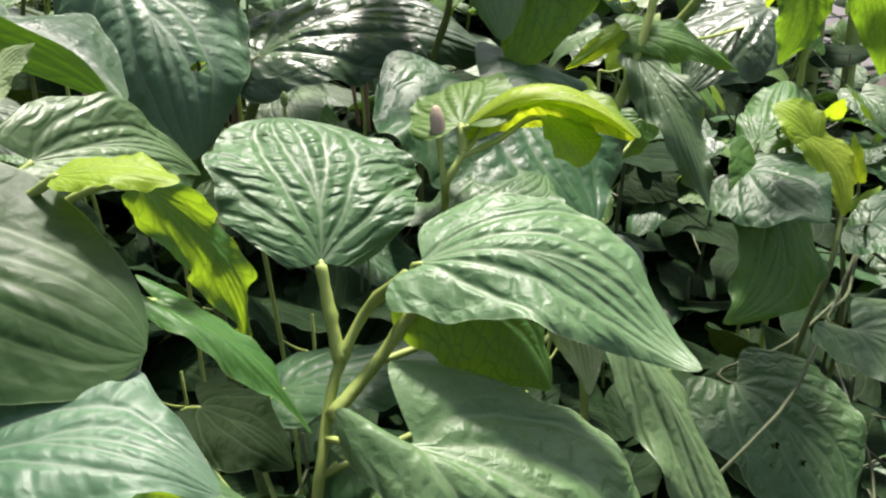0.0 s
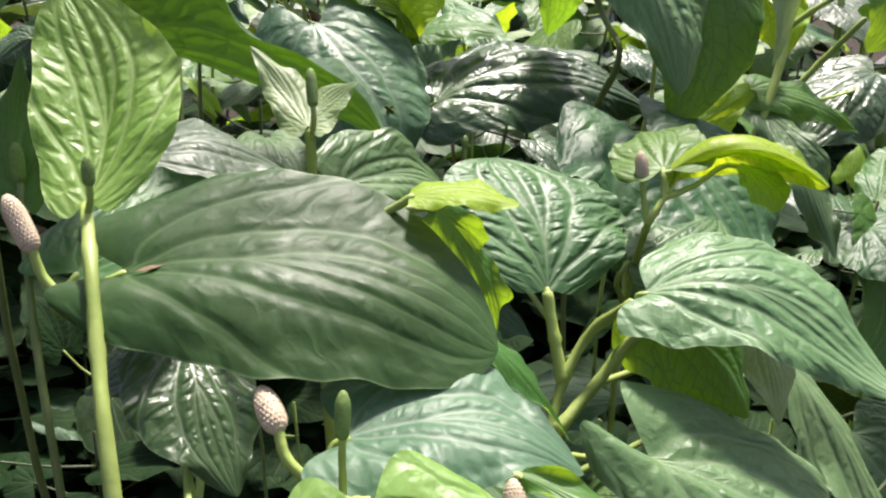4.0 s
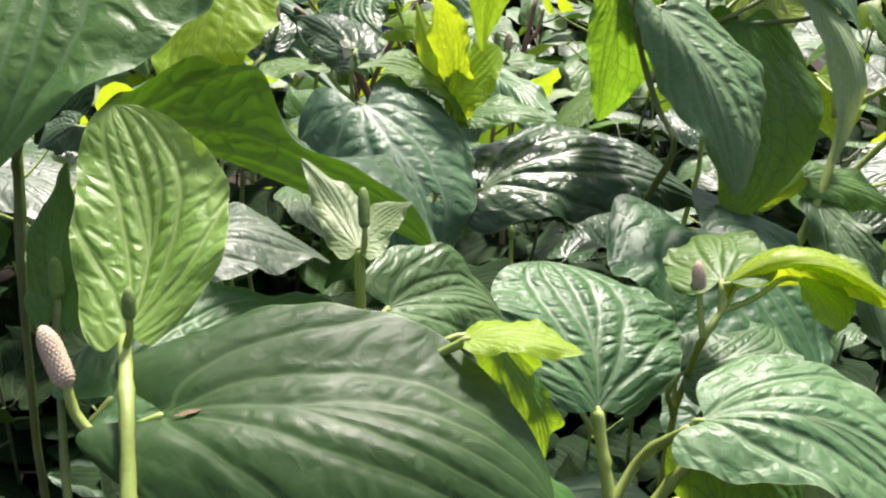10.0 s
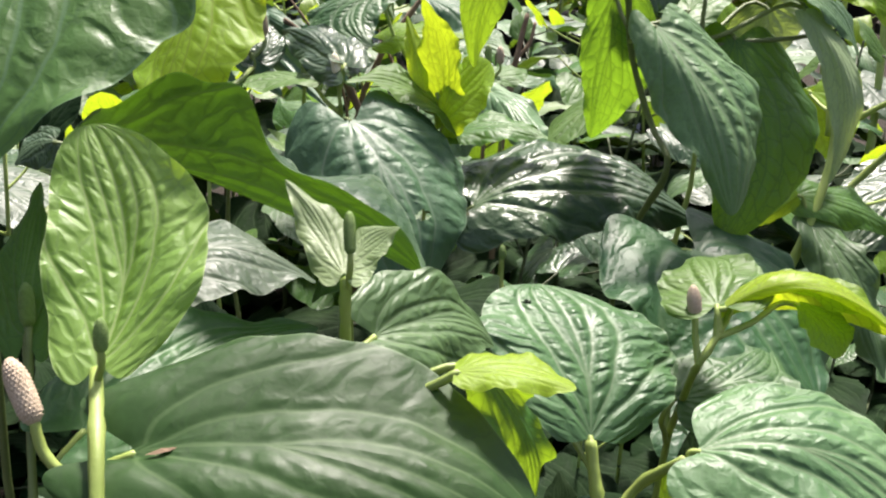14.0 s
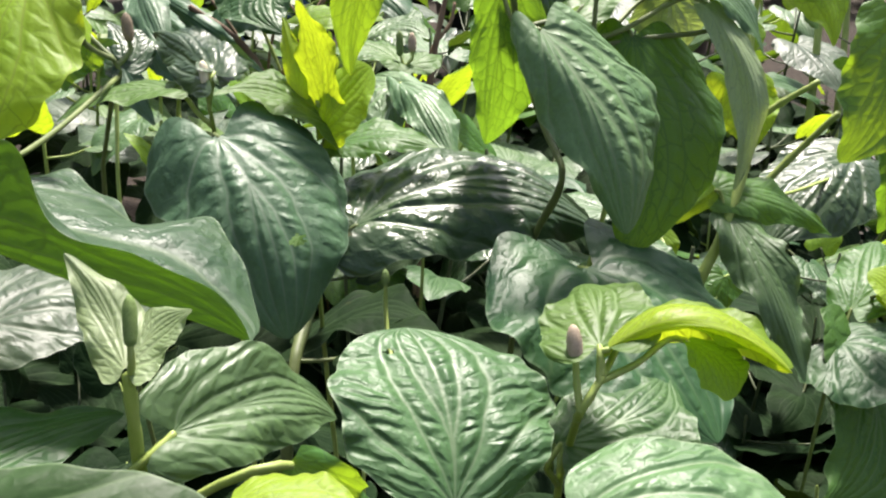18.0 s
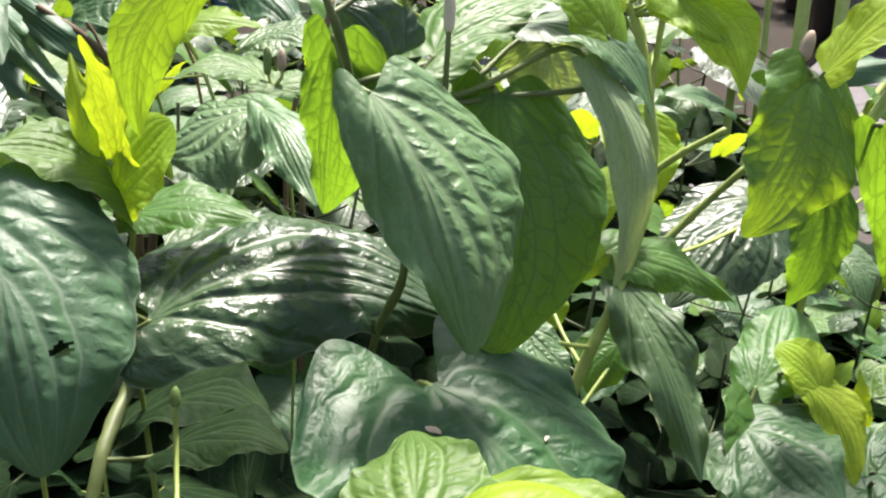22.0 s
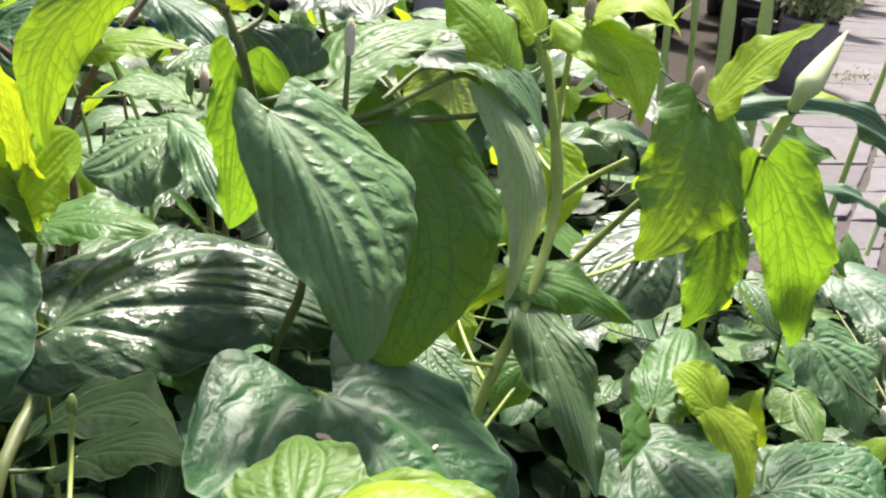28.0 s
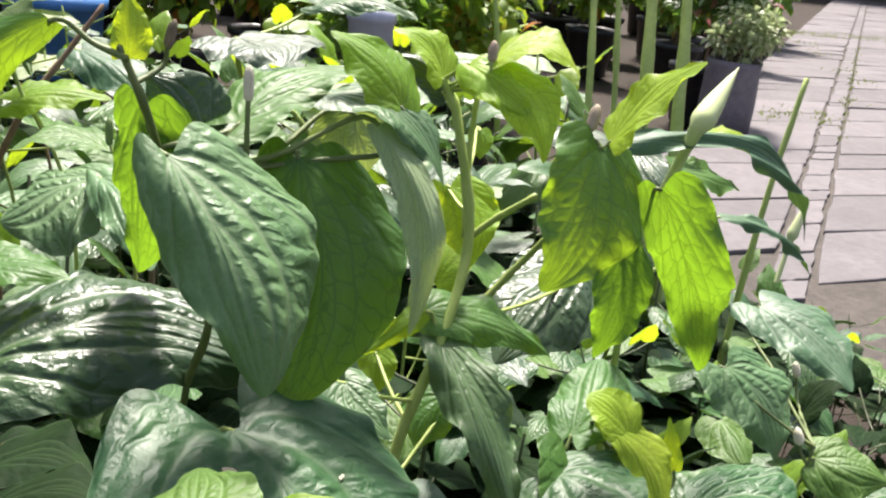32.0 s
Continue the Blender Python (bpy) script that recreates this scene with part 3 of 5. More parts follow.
plant_d = plant("tall betel plant with big hanging grey-green leaves", (-0.0051, 0.4678, 0.6831), (0.0030, 0.4536, 0.7188), (-0.0033, 0.4744, 0.7295), (-0.0161, 0.4827, 0.7620), (-0.0248, 0.4664, 0.7972), (-0.0314, 0.4672, 0.8118), r=0.85, bark=STEM_MID)
plant_e = plant("tall branched betel plant with backlit leaves", (0.1017, 0.5826, 0.6058), (0.1140, 0.5912, 0.6377), (0.1339, 0.6317, 0.6999), (0.1264, 0.6492, 0.7474), (0.1218, 0.6596, 0.7675), (0.1154, 0.6646, 0.7789), r=1.6)
plant_f = plant("dark betel plant with large quilted glossy leaves", (-0.1249, 0.5125, 0.5860), (-0.1214, 0.5552, 0.6006), (-0.0989, 0.5160, 0.6535), r=1.9, bark=STEM_MID)
plant_g = plant("betel plant with upright yellow young leaves", (-0.1058, 0.5168, 0.7006), (-0.0987, 0.5002, 0.7141), (-0.1091, 0.4974, 0.7333), r=0.7)
plant_g2 = plant("betel plant with glossy grey leaves and a cream spike", (-0.1563, 0.4920, 0.7160), (-0.1568, 0.4871, 0.7310), (-0.1583, 0.4913, 0.7418), r=0.6)
plant_k = plant("betel plant with backlit yellow leaves and a dark spike", (-0.2149, 0.5255, 0.7247), (-0.2084, 0.5200, 0.7378), (-0.2236, 0.5256, 0.7536), r=0.7, bark=STEM_MID)
plant_m = plant("betel plant with a pale young leaf and pink spikes", (-0.0889, 0.1280, 0.6978), (-0.0841, 0.1122, 0.7107), (-0.0802, 0.1003, 0.7204), r=0.9)
plant_n = plant("betel plant with a dark heart-shaped leaf low down", (-0.1291, 0.1544, 0.6611), (-0.1224, 0.1362, 0.6699), r=0.7)
plant_q = plant("betel plant with shiny grey leaves in the bed", (-0.0809, 0.8192, 0.6492), (-0.0878, 0.8203, 0.6781), (-0.0913, 0.8241, 0.6873), r=0.7)
plant_r = plant("betel plant with a hanging leaf and a spear shoot", (0.2450, 0.7000, 0.5500), (0.2280, 0.6200, 0.6800), (0.1984, 0.5684, 0.7500), (0.1766, 0.5619, 0.7710), r=0.8, bark=STEM_MID)
plant_s = plant("betel plant with a curled yellow leaf at the bed edge", (0.2737, 0.6079, 0.5087), (0.2718, 0.6134, 0.5213), (0.2249, 0.5852, 0.5985), r=1, bark=STEM_MID)
plant_u = plant("betel plant with a hanging green leaf", (0.2378, 0.5628, 0.4707), (0.2545, 0.5776, 0.5220), (0.2617, 0.5941, 0.5447), r=1.2, bark=STEM_MID)
plant_v = plant("betel plant with wavy grey-green leaves at the bed edge", (0.3894, 0.6748, 0.4835), (0.4032, 0.6746, 0.5158), (0.4114, 0.6805, 0.5392), r=0.7, bark=STEM_MID)
plant_w = plant("tall plant with pale bulbous leaf sheaths and arching grey leaves", (0.2585, 0.6788, 0.6989), (0.2728, 0.7033, 0.7115), (0.3067, 0.7343, 0.7487), r=1.3)
plant_x = plant("low betel plant with shaded green leaves", (0.3012, 0.6600, 0.4000), (0.2921, 0.6264, 0.5000), (0.2793, 0.5926, 0.5358), r=0.8, bark=STEM_DARK)
branch(plant_e, [(0.1367, 0.6258, 0.6482), (0.1602, 0.6323, 0.6745), (0.1831, 0.6295, 0.7047)], 0.0021)
branch(plant_e, [(0.1365, 0.6468, 0.6909), (0.1536, 0.6463, 0.7054), (0.1730, 0.6433, 0.7202)], 0.0019)
branch(plant_e, [(0.1353, 0.6470, 0.6908), (0.1353, 0.6644, 0.7328), (0.1395, 0.6799, 0.7800)], 0.0018)
branch(plant_a, [(-0.0347, 0.2507, 0.6337), (-0.0185, 0.2649, 0.6483), (-0.0086, 0.2677, 0.6625), (0.0028, 0.2662, 0.6706)], 0.0019)
branch(plant_a, [(-0.0321, 0.2630, 0.6464), (-0.0354, 0.2699, 0.6588), (-0.0384, 0.2771, 0.6730)], 0.0020)
leaf(plant_a, "grey", (-0.0384, 0.2775, 0.6736), (-0.0566, 0.3347, 0.7016), (0.9227, 0.3608, -0.1360), 0.0344, 0.0378, 0.04, 0.12, 0.0026, wave=0.03, lobe=0.02, rel=1.3, foot=(-0.038, 0.2763, 0.6714), holes=((74, 12, 1.7),), acu=0.0, wide=0.5)
leaf(plant_a, "silver", (-0.0072, 0.2677, 0.6788), (0.0747, 0.2401, 0.6586), (-0.3762, -0.8553, -0.3563), 0.0306, 0.0248, -0.07, 0.10, -0.0137, wave=0.02, rel=1.3, tip=0.12, lobe=0.06)
leaf(plant_a, "silver", (-0.0096, 0.2247, 0.6435), (0.0577, 0.1875, 0.5715), (-0.5910, -0.7942, -0.1414), 0.0456, 0.0284, -0.08, 0.14, -0.0147, wave=0.025, rel=1.2, lobe=0.2, wide=0.4, roll=(0.35, 0.3))
leaf(plant_a, "silver", (0.0666, 0.3370, 0.6174), (0.1092, 0.2737, 0.5436), (-0.8316, -0.5553, -0.0037), 0.0201, 0.0164, -0.23, 0.08, -0.0016, wide=0.47, roll=(0.7, 0.1))
leaf(plant_a, "back", (-0.0028, 0.2756, 0.6685), (0.0361, 0.2745, 0.6276), (-0.5610, -0.6474, -0.5158), 0.0227, 0.0214, -0.28, 0.10, -0.0030)
leaf(plant_a, "pale", (0.0403, 0.3097, 0.6495), (0.0506, 0.2839, 0.6186), (-0.9646, -0.2276, -0.1333), 0.0117, 0.0106, -0.11, 0.05, -0.0026)
leaf(plant_a, "deep", (-0.0310, 0.2586, 0.6107), (0.0138, 0.2240, 0.5537), (-0.6446, -0.7633, -0.0429), 0.0416, 0.0310, -0.10, 0.08, -0.0080, rel=1.2, wide=0.52)
leaf(plant_a, "deep", (-0.0692, 0.3556, 0.5707), (0.0127, 0.3684, 0.5738), (0.1538, -0.9880, 0.0163), 0.0286, 0.0280, -0.06, 0.08, -0.0015)
# blade in the near-black gap tone, shade painted into its colour
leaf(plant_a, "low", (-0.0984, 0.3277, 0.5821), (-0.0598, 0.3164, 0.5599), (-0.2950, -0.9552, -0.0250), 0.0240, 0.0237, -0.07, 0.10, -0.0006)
leaf(plant_a, "green", (-0.0344, 0.2576, 0.5987), (0.0011, 0.2515, 0.6087), (-0.1111, -0.9722, -0.2059), 0.0179, 0.0175, -0.04, 0.08, -0.0009)
leaf(plant_y, "bright", (0.0081, 0.3273, 0.7010), (0.0660, 0.3206, 0.6992), (-0.1180, -0.9220, -0.3687), 0.0316, 0.0046, 0.00, 0.16, -0.0088, wave=0.012, rel=0.8, lobe=0.02, acu=0.1, wide=0.42, roll=(2.1, 2.1))
leaf(plant_y, "yell", (0.0352, 0.3348, 0.7021), (0.0481, 0.3195, 0.6890), (-0.7894, -0.6105, -0.0643), 0.0137, 0.0092, 0.00, 0.03, -0.0035, lobe=0.0, acu=0.2, wide=0.6)
leaf(plant_y, "green", (0.0063, 0.3286, 0.7009), (0.0060, 0.3768, 0.7009), (0.9695, 0.0062, 0.2449), 0.0200, 0.0208, 0.03, 0.08, 0.0019)
heart_leaf = leaf(plant_y, "deep", (0.0138, 0.4288, 0.6850), (0.0614, 0.3659, 0.6426), (-0.7698, -0.6338, 0.0754), 0.0617, 0.0618, -0.05, 0.10, 0.0000, lobe=0.3, rel=1.7, wide=0.3)
leaf(plant_y, "dark", (-0.0029, 0.3336, 0.6597), (0.0409, 0.3802, 0.6630), (0.7263, -0.6726, -0.1420), 0.0219, 0.0263, -0.03, 0.08, 0.0104)
leaf(plant_b, "young", (-0.1533, 0.1790, 0.7401), (-0.1688, 0.2193, 0.7806), (0.9629, 0.2319, 0.1378), 0.0165, 0.0191, 0.29, -0.04, 0.0062, wave=0.02, lobe=0.06, rel=1.1, wide=0.45, acu=0.0)
leaf(plant_b3, "green", (-0.1816, 0.2048, 0.7312), (-0.1905, 0.2368, 0.7597), (0.9773, 0.1118, 0.1798), 0.0081, 0.0076, -0.16, 0.05, -0.0012)
leaf(plant_b2, "fresh", (-0.1999, 0.2799, 0.8320), (-0.1999, 0.2081, 0.7629), (-0.9997, -0.0170, 0.0178), 0.0446, 0.0416, -0.01, 0.10, -0.0026, lobe=0.1, wide=0.32)
leaf(plant_b2, "gloss", (-0.2276, 0.3250, 0.7447), (-0.2412, 0.3207, 0.7364), (-0.5200, 0.6934, 0.4988), 0.0095, 0.0105, -0.30, 0.06, 0.0024)
big_leaf = leaf(plant_l5, "broad", (-0.1414, 0.1639, 0.7299), (-0.0578, 0.1644, 0.7140), (-0.0778, -0.8956, -0.4381), 0.0298, 0.0272, -0.02, 0.11, -0.0062, wave=0.012, lobe=0.16, rel=1.1, wide=0.42, acu=0.0)
leaf(plant_l5, "dark", (-0.1653, 0.1939, 0.7139), (-0.1213, 0.2525, 0.7171), (0.7612, -0.5538, -0.3376), 0.0179, 0.0163, 0.02, 0.08, -0.0039)
leaf(plant_l5, "bright", (-0.0797, 0.1879, 0.7409), (-0.0537, 0.1874, 0.7399), (-0.0266, -0.9900, -0.1388), 0.0084, 0.0063, -0.10, 0.06, -0.0017, lobe=0.0, acu=0.2, wide=0.39)
leaf(plant_l5, "back", (-0.0758, 0.2267, 0.7231), (-0.0569, 0.2472, 0.6617), (-0.5538, -0.7235, -0.4121), 0.0080, 0.0087, 0.10, 0.05, -0.0050, wave=0.05, lobe=0.0, acu=0.2, wide=0.34)
leaf(plant_l5, "back", (-0.0743, 0.2214, 0.6928), (-0.0344, 0.2114, 0.6578), (-0.1546, -0.9825, 0.1038), 0.0085, 0.0085, -0.12, 0.10, -0.0001, wave=0.02)
leaf(plant_l5, "grey", (-0.1028, 0.2301, 0.7268), (-0.0712, 0.2713, 0.7066), (0.3797, -0.6264, -0.6808), 0.0156, 0.0137, 0.08, 0.10, -0.0045, wave=0.02)
leaf(plant_c, "pale", (-0.1101, 0.2262, 0.7452), (-0.1296, 0.2480, 0.7616), (0.8129, 0.4946, 0.3074), 0.0067, 0.0076, -0.13, -0.06, 0.0020, lobe=0.05)
leaf(plant_c, "pale", (-0.1095, 0.2262, 0.7452), (-0.0972, 0.2340, 0.7559), (0.5976, -0.7935, -0.1149), 0.0101, 0.0082, 0.00, -0.05, -0.0046, lobe=0.05)
arched_leaf = leaf(plant_k, "arch", (-0.2050, 0.3000, 0.7480), (-0.0944, 0.2754, 0.7257), (-0.0276, -0.7367, 0.6756), 0.0600, 0.0215, 0.75, -0.02, 0.0286, wave=0.05, lobe=0.05, wide=0.45, acu=0.15, rel=1.5)
leaf(plant_c, "dull", (-0.1980, 0.3376, 0.6940), (-0.1456, 0.3737, 0.6784), (0.5025, -0.8314, -0.2372), 0.0295, 0.0255, -0.11, 0.10, -0.0095)
leaf(plant_d, "silver", (-0.0122, 0.4426, 0.7812), (0.0251, 0.4060, 0.7098), (-0.8326, -0.5288, -0.1646), 0.0477, 0.0177, -0.05, 0.10, -0.0023, lobe=0.11, rel=1.6, wave=0.035, acu=0.4, roll=(0.6, 0.75), wide=0.38)
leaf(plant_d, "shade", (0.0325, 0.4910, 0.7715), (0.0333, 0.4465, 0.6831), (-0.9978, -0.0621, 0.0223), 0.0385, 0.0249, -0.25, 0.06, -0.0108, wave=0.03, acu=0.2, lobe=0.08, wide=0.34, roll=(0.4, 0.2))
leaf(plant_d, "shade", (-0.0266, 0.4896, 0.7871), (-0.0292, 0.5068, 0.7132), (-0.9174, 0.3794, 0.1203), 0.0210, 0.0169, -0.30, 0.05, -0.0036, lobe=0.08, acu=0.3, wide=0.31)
leaf(plant_d, "back", (-0.0551, 0.4716, 0.8185), (-0.0901, 0.4685, 0.7529), (-0.8390, -0.2878, 0.4619), 0.0127, 0.0102, -0.30, 0.06, 0.0154, acu=0.3, lobe=0.0, foot=(-0.0282, 0.4655, 0.8079), wide=0.47)
leaf(plant_d, "bright", (-0.0282, 0.4655, 0.8079), (-0.0297, 0.4737, 0.8304), (0.9965, -0.0332, 0.0761), 0.0069, 0.0072, -0.30, 0.05, 0.0008, lobe=0.0)
leaf(plant_d, "gloss", (-0.0044, 0.4934, 0.7770), (-0.0265, 0.4990, 0.7971), (0.6846, 0.1113, 0.7204), 0.0161, 0.0167, -0.30, 0.08, 0.0015)
leaf(plant_d, "green", (0.0090, 0.4892, 0.7829), (0.0634, 0.5268, 0.8001), (0.5901, -0.7969, -0.1293), 0.0221, 0.0181, -0.10, 0.08, -0.0094)
leaf(plant_d, "dark", (0.0433, 0.5010, 0.7952), (0.0901, 0.4832, 0.7656), (-0.4329, -0.8887, -0.1508), 0.0206, 0.0166, -0.01, 0.16, -0.0094, lobe=0.0)
leaf(plant_d, "pale", (0.0625, 0.4907, 0.7869), (0.0783, 0.4567, 0.7120), (-0.9811, -0.1205, -0.1515), 0.0085, 0.0085, -0.10, 0.08, -0.0110, wide=0.4, lobe=0.0, wave=0.02)
leaf(plant_d, "pale", (0.0572, 0.5364, 0.7809), (0.0637, 0.5305, 0.7563), (-0.9659, -0.1389, -0.2185), 0.0192, 0.0199, 0.02, 0.06, 0.0016)
leaf(plant_d, "yell", (0.0729, 0.5003, 0.7918), (0.0426, 0.5096, 0.8186), (0.5551, 0.7458, 0.3684), 0.0158, 0.0176, -0.12, 0.10, 0.0043)
leaf(plant_e, "bright", (0.1154, 0.6646, 0.7789), (0.0860, 0.6732, 0.8030), (0.4923, 0.8116, 0.3145), 0.0170, 0.0197, 0.13, 0.12, 0.0064, lobe=0.05)
leaf(plant_e, "bright", (0.1399, 0.6445, 0.7954), (0.1842, 0.6298, 0.7918), (-0.3235, -0.8939, -0.3102), 0.0213, 0.0166, 0.12, 0.20, -0.0112, lobe=0.0)
leaf(plant_e, "bright", (0.1317, 0.6438, 0.7886), (0.1632, 0.6030, 0.7489), (-0.8744, -0.3702, -0.3136), 0.0220, 0.0179, -0.04, 0.12, -0.0097)
leaf(plant_e, "bright", (0.1263, 0.6509, 0.7910), (0.1597, 0.6157, 0.7686), (-0.7451, -0.3414, -0.5729), 0.0126, 0.0136, -0.02, 0.12, 0.0023, lobe=0.0)
leaf(plant_e, "gloss", (0.1168, 0.6672, 0.7705), (0.0895, 0.6782, 0.7880), (0.6000, 0.5214, 0.6068), 0.0114, 0.0137, -0.23, 0.06, 0.0054)
leaf(plant_e, "bright", (0.1282, 0.6777, 0.7130), (0.1396, 0.6458, 0.6728), (-0.9301, 0.1079, -0.3511), 0.0218, 0.0195, -0.27, 0.05, -0.0054)
leaf(plant_e, "yell", (0.1568, 0.7442, 0.7350), (0.1569, 0.7330, 0.7178), (-0.9835, 0.1500, -0.1015), 0.0085, 0.0084, -0.20, 0.06, -0.0002, lobe=0.1)
leaf(plant_e, "back", (0.1102, 0.6046, 0.6618), (0.1869, 0.6128, 0.6331), (-0.0804, -0.8803, -0.4675), 0.0192, 0.0169, -0.25, 0.08, -0.0054, lobe=0.05)
leaf(plant_e, "yell", (0.1094, 0.6000, 0.6637), (0.0727, 0.5791, 0.6451), (-0.5039, 0.1264, 0.8544), 0.0069, 0.0069, -0.28, 0.06, 0.0000, lobe=0.0)
leaf(plant_e, "grey", (0.1186, 0.5971, 0.6491), (0.1529, 0.5235, 0.5805), (-0.9440, -0.2860, -0.1645), 0.0195, 0.0166, -0.10, 0.06, -0.0026, wave=0.06, lobe=0.05, holes=((30, 0, 3), (52, 0, 4), (64, 1, 3), (70, 44, 3)), wide=0.29)
leaf(plant_e, "yell", (0.0893, 0.6439, 0.6172), (0.0907, 0.6299, 0.5974), (-0.9721, 0.1536, -0.1774), 0.0117, 0.0114, -0.17, 0.06, -0.0007)
leaf(plant_e, "gloss", (0.2439, 0.7459, 0.6421), (0.1706, 0.6755, 0.5978), (-0.7489, 0.5933, 0.2953), 0.0400, 0.0412, -0.27, 0.10, 0.0029)
leaf(plant_e, "back", (0.1310, 0.6275, 0.5967), (0.1141, 0.6097, 0.5724), (-0.8670, 0.3703, 0.3335), 0.0164, 0.0180, -0.20, 0.06, 0.0039)
leaf(plant_e, "grey", (0.0635, 0.5501, 0.6444), (0.0863, 0.5272, 0.6258), (-0.7762, -0.5895, -0.2234), 0.0146, 0.0163, 0.06, 0.06, 0.0040)
leaf(plant_f, "gloss", (-0.0862, 0.4549, 0.6891), (0.0310, 0.4846, 0.6768), (0.1945, -0.9140, -0.3561), 0.0546, 0.0342, -0.10, 0.13, -0.0177, rel=2.2, lobe=0.1, roll=(0.45, 0.45), wide=0.3)
leaf(plant_f, "slate", (-0.1469, 0.4598, 0.7260), (-0.1079, 0.4048, 0.6575), (-0.8861, -0.4369, -0.1545), 0.0446, 0.0391, -0.12, 0.11, -0.0051, rel=1.8, lobe=0.16, holes=((57, 15, 2.6),), acu=0.2, wide=0.27, roll=(0.4, 0.4))
# two blades in the near-black leaf colour that stands for shade
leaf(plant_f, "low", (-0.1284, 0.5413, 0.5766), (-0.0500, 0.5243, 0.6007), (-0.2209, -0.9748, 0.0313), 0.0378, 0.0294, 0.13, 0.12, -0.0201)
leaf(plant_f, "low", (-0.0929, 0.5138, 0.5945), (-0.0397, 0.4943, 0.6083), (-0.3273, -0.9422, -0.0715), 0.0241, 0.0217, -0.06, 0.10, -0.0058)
leaf(plant_g, "bright", (-0.1042, 0.4939, 0.7248), (-0.1185, 0.5016, 0.7789), (0.6455, -0.7135, 0.2723), 0.0153, 0.0184, 0.20, -0.05, 0.0024, lobe=0.03, wide=0.41)
leaf(plant_g, "bright", (-0.1169, 0.4990, 0.7311), (-0.1279, 0.5191, 0.7677), (0.9668, 0.1054, 0.2327), 0.0048, 0.0053, -0.30, 0.06, 0.0004, lobe=0.0, wide=0.38)
leaf(plant_g, "green", (-0.0978, 0.4912, 0.7186), (-0.1512, 0.4724, 0.7410), (-0.2328, 0.9436, 0.2354), 0.0193, 0.0239, 0.08, 0.10, 0.0111, lobe=0.05)
leaf(plant_g, "back", (-0.0990, 0.4900, 0.7154), (-0.0513, 0.4851, 0.7173), (-0.0880, -0.9613, -0.2612), 0.0161, 0.0149, -0.02, 0.08, -0.0029)
leaf(plant_g2, "gloss", (-0.1569, 0.4922, 0.7443), (-0.2013, 0.5538, 0.7507), (0.7032, 0.4502, 0.5503), 0.0144, 0.0159, -0.30, 0.06, 0.0036)
leaf(plant_g2, "gloss", (-0.1554, 0.4927, 0.7456), (-0.1463, 0.5365, 0.7408), (0.8291, -0.2291, -0.5101), 0.0104, 0.0092, -0.30, 0.06, -0.0029)
leaf(plant_g2, "green", (-0.1782, 0.5034, 0.7342), (-0.2286, 0.4847, 0.7208), (-0.3475, 0.9377, -0.0032), 0.0177, 0.0223, -0.06, 0.10, 0.0109)
leaf(plant_k, "bright", (-0.1825, 0.3696, 0.8044), (-0.1912, 0.3220, 0.7564), (-0.9704, 0.2348, -0.0565), 0.0247, 0.0241, -0.20, 0.05, -0.0005, lobe=0.1, wide=0.44)
leaf(plant_k, "back", (-0.2250, 0.5289, 0.7514), (-0.2338, 0.5144, 0.7283), (-0.9471, 0.0809, 0.3105), 0.0226, 0.0281, -0.05, 0.05, 0.0131)
leaf(plant_k, "bright", (-0.2228, 0.5257, 0.7536), (-0.2644, 0.5063, 0.7791), (-0.2627, 0.9250, 0.2747), 0.0151, 0.0151, 0.09, 0.14, -0.0000, lobe=0.0)
leaf(plant_k, "gloss", (-0.2071, 0.5204, 0.7391), (-0.2216, 0.5465, 0.7567), (0.8955, 0.4357, 0.0903), 0.0112, 0.0135, -0.06, 0.06, 0.0055)
leaf(plant_m, "young", (-0.0802, 0.1003, 0.7204), (-0.0609, 0.0626, 0.6890), (-0.9245, -0.3536, -0.1424), 0.0193, 0.0174, -0.12, 0.06, -0.0045, rel=1.1, lobe=0.14)
leaf(plant_m, "back", (-0.0540, 0.1312, 0.7050), (-0.0146, 0.0766, 0.6816), (-0.8331, -0.5147, -0.2026), 0.0090, 0.0065, -0.30, 0.08, -0.0108, wave=0.07, lobe=0.0, acu=0.2, wide=0.55)
leaf(plant_m, "grey", (-0.0737, 0.1653, 0.6866), (-0.0133, 0.1195, 0.6374), (-0.5695, -0.8195, 0.0638), 0.0155, 0.0086, 0.01, 0.10, -0.0054, wide=0.4)
leaf(plant_m, "fresh", (-0.0599, 0.1356, 0.6707), (-0.0134, 0.1079, 0.6364), (-0.4643, -0.8819, 0.0817), 0.0239, 0.0287, 0.03, 0.10, 0.0037, rel=1.2, acu=0.1, wide=0.42)
leaf(plant_m, "slate", (-0.0892, 0.1389, 0.7061), (-0.0397, 0.1394, 0.6996), (-0.0168, -0.9793, -0.2017), 0.0239, 0.0194, 0.04, 0.10, -0.0052, wide=0.2)
leaf(plant_n, "deep", (-0.1186, 0.1271, 0.6743), (-0.0905, 0.0883, 0.6578), (-0.8150, -0.5786, -0.0301), 0.0219, 0.0226, -0.03, 0.08, 0.0018, lobe=0.15)
leaf(plant_n, "gloss", (-0.1409, 0.2020, 0.6900), (-0.1211, 0.1699, 0.6656), (-0.8217, -0.5648, 0.0762), 0.0180, 0.0190, -0.12, 0.10, 0.0024)
leaf(plant_n, "gloss", (-0.1437, 0.2106, 0.6850), (-0.1679, 0.1953, 0.6772), (-0.5382, 0.8426, 0.0176), 0.0175, 0.0175, -0.07, 0.10, -0.0000)
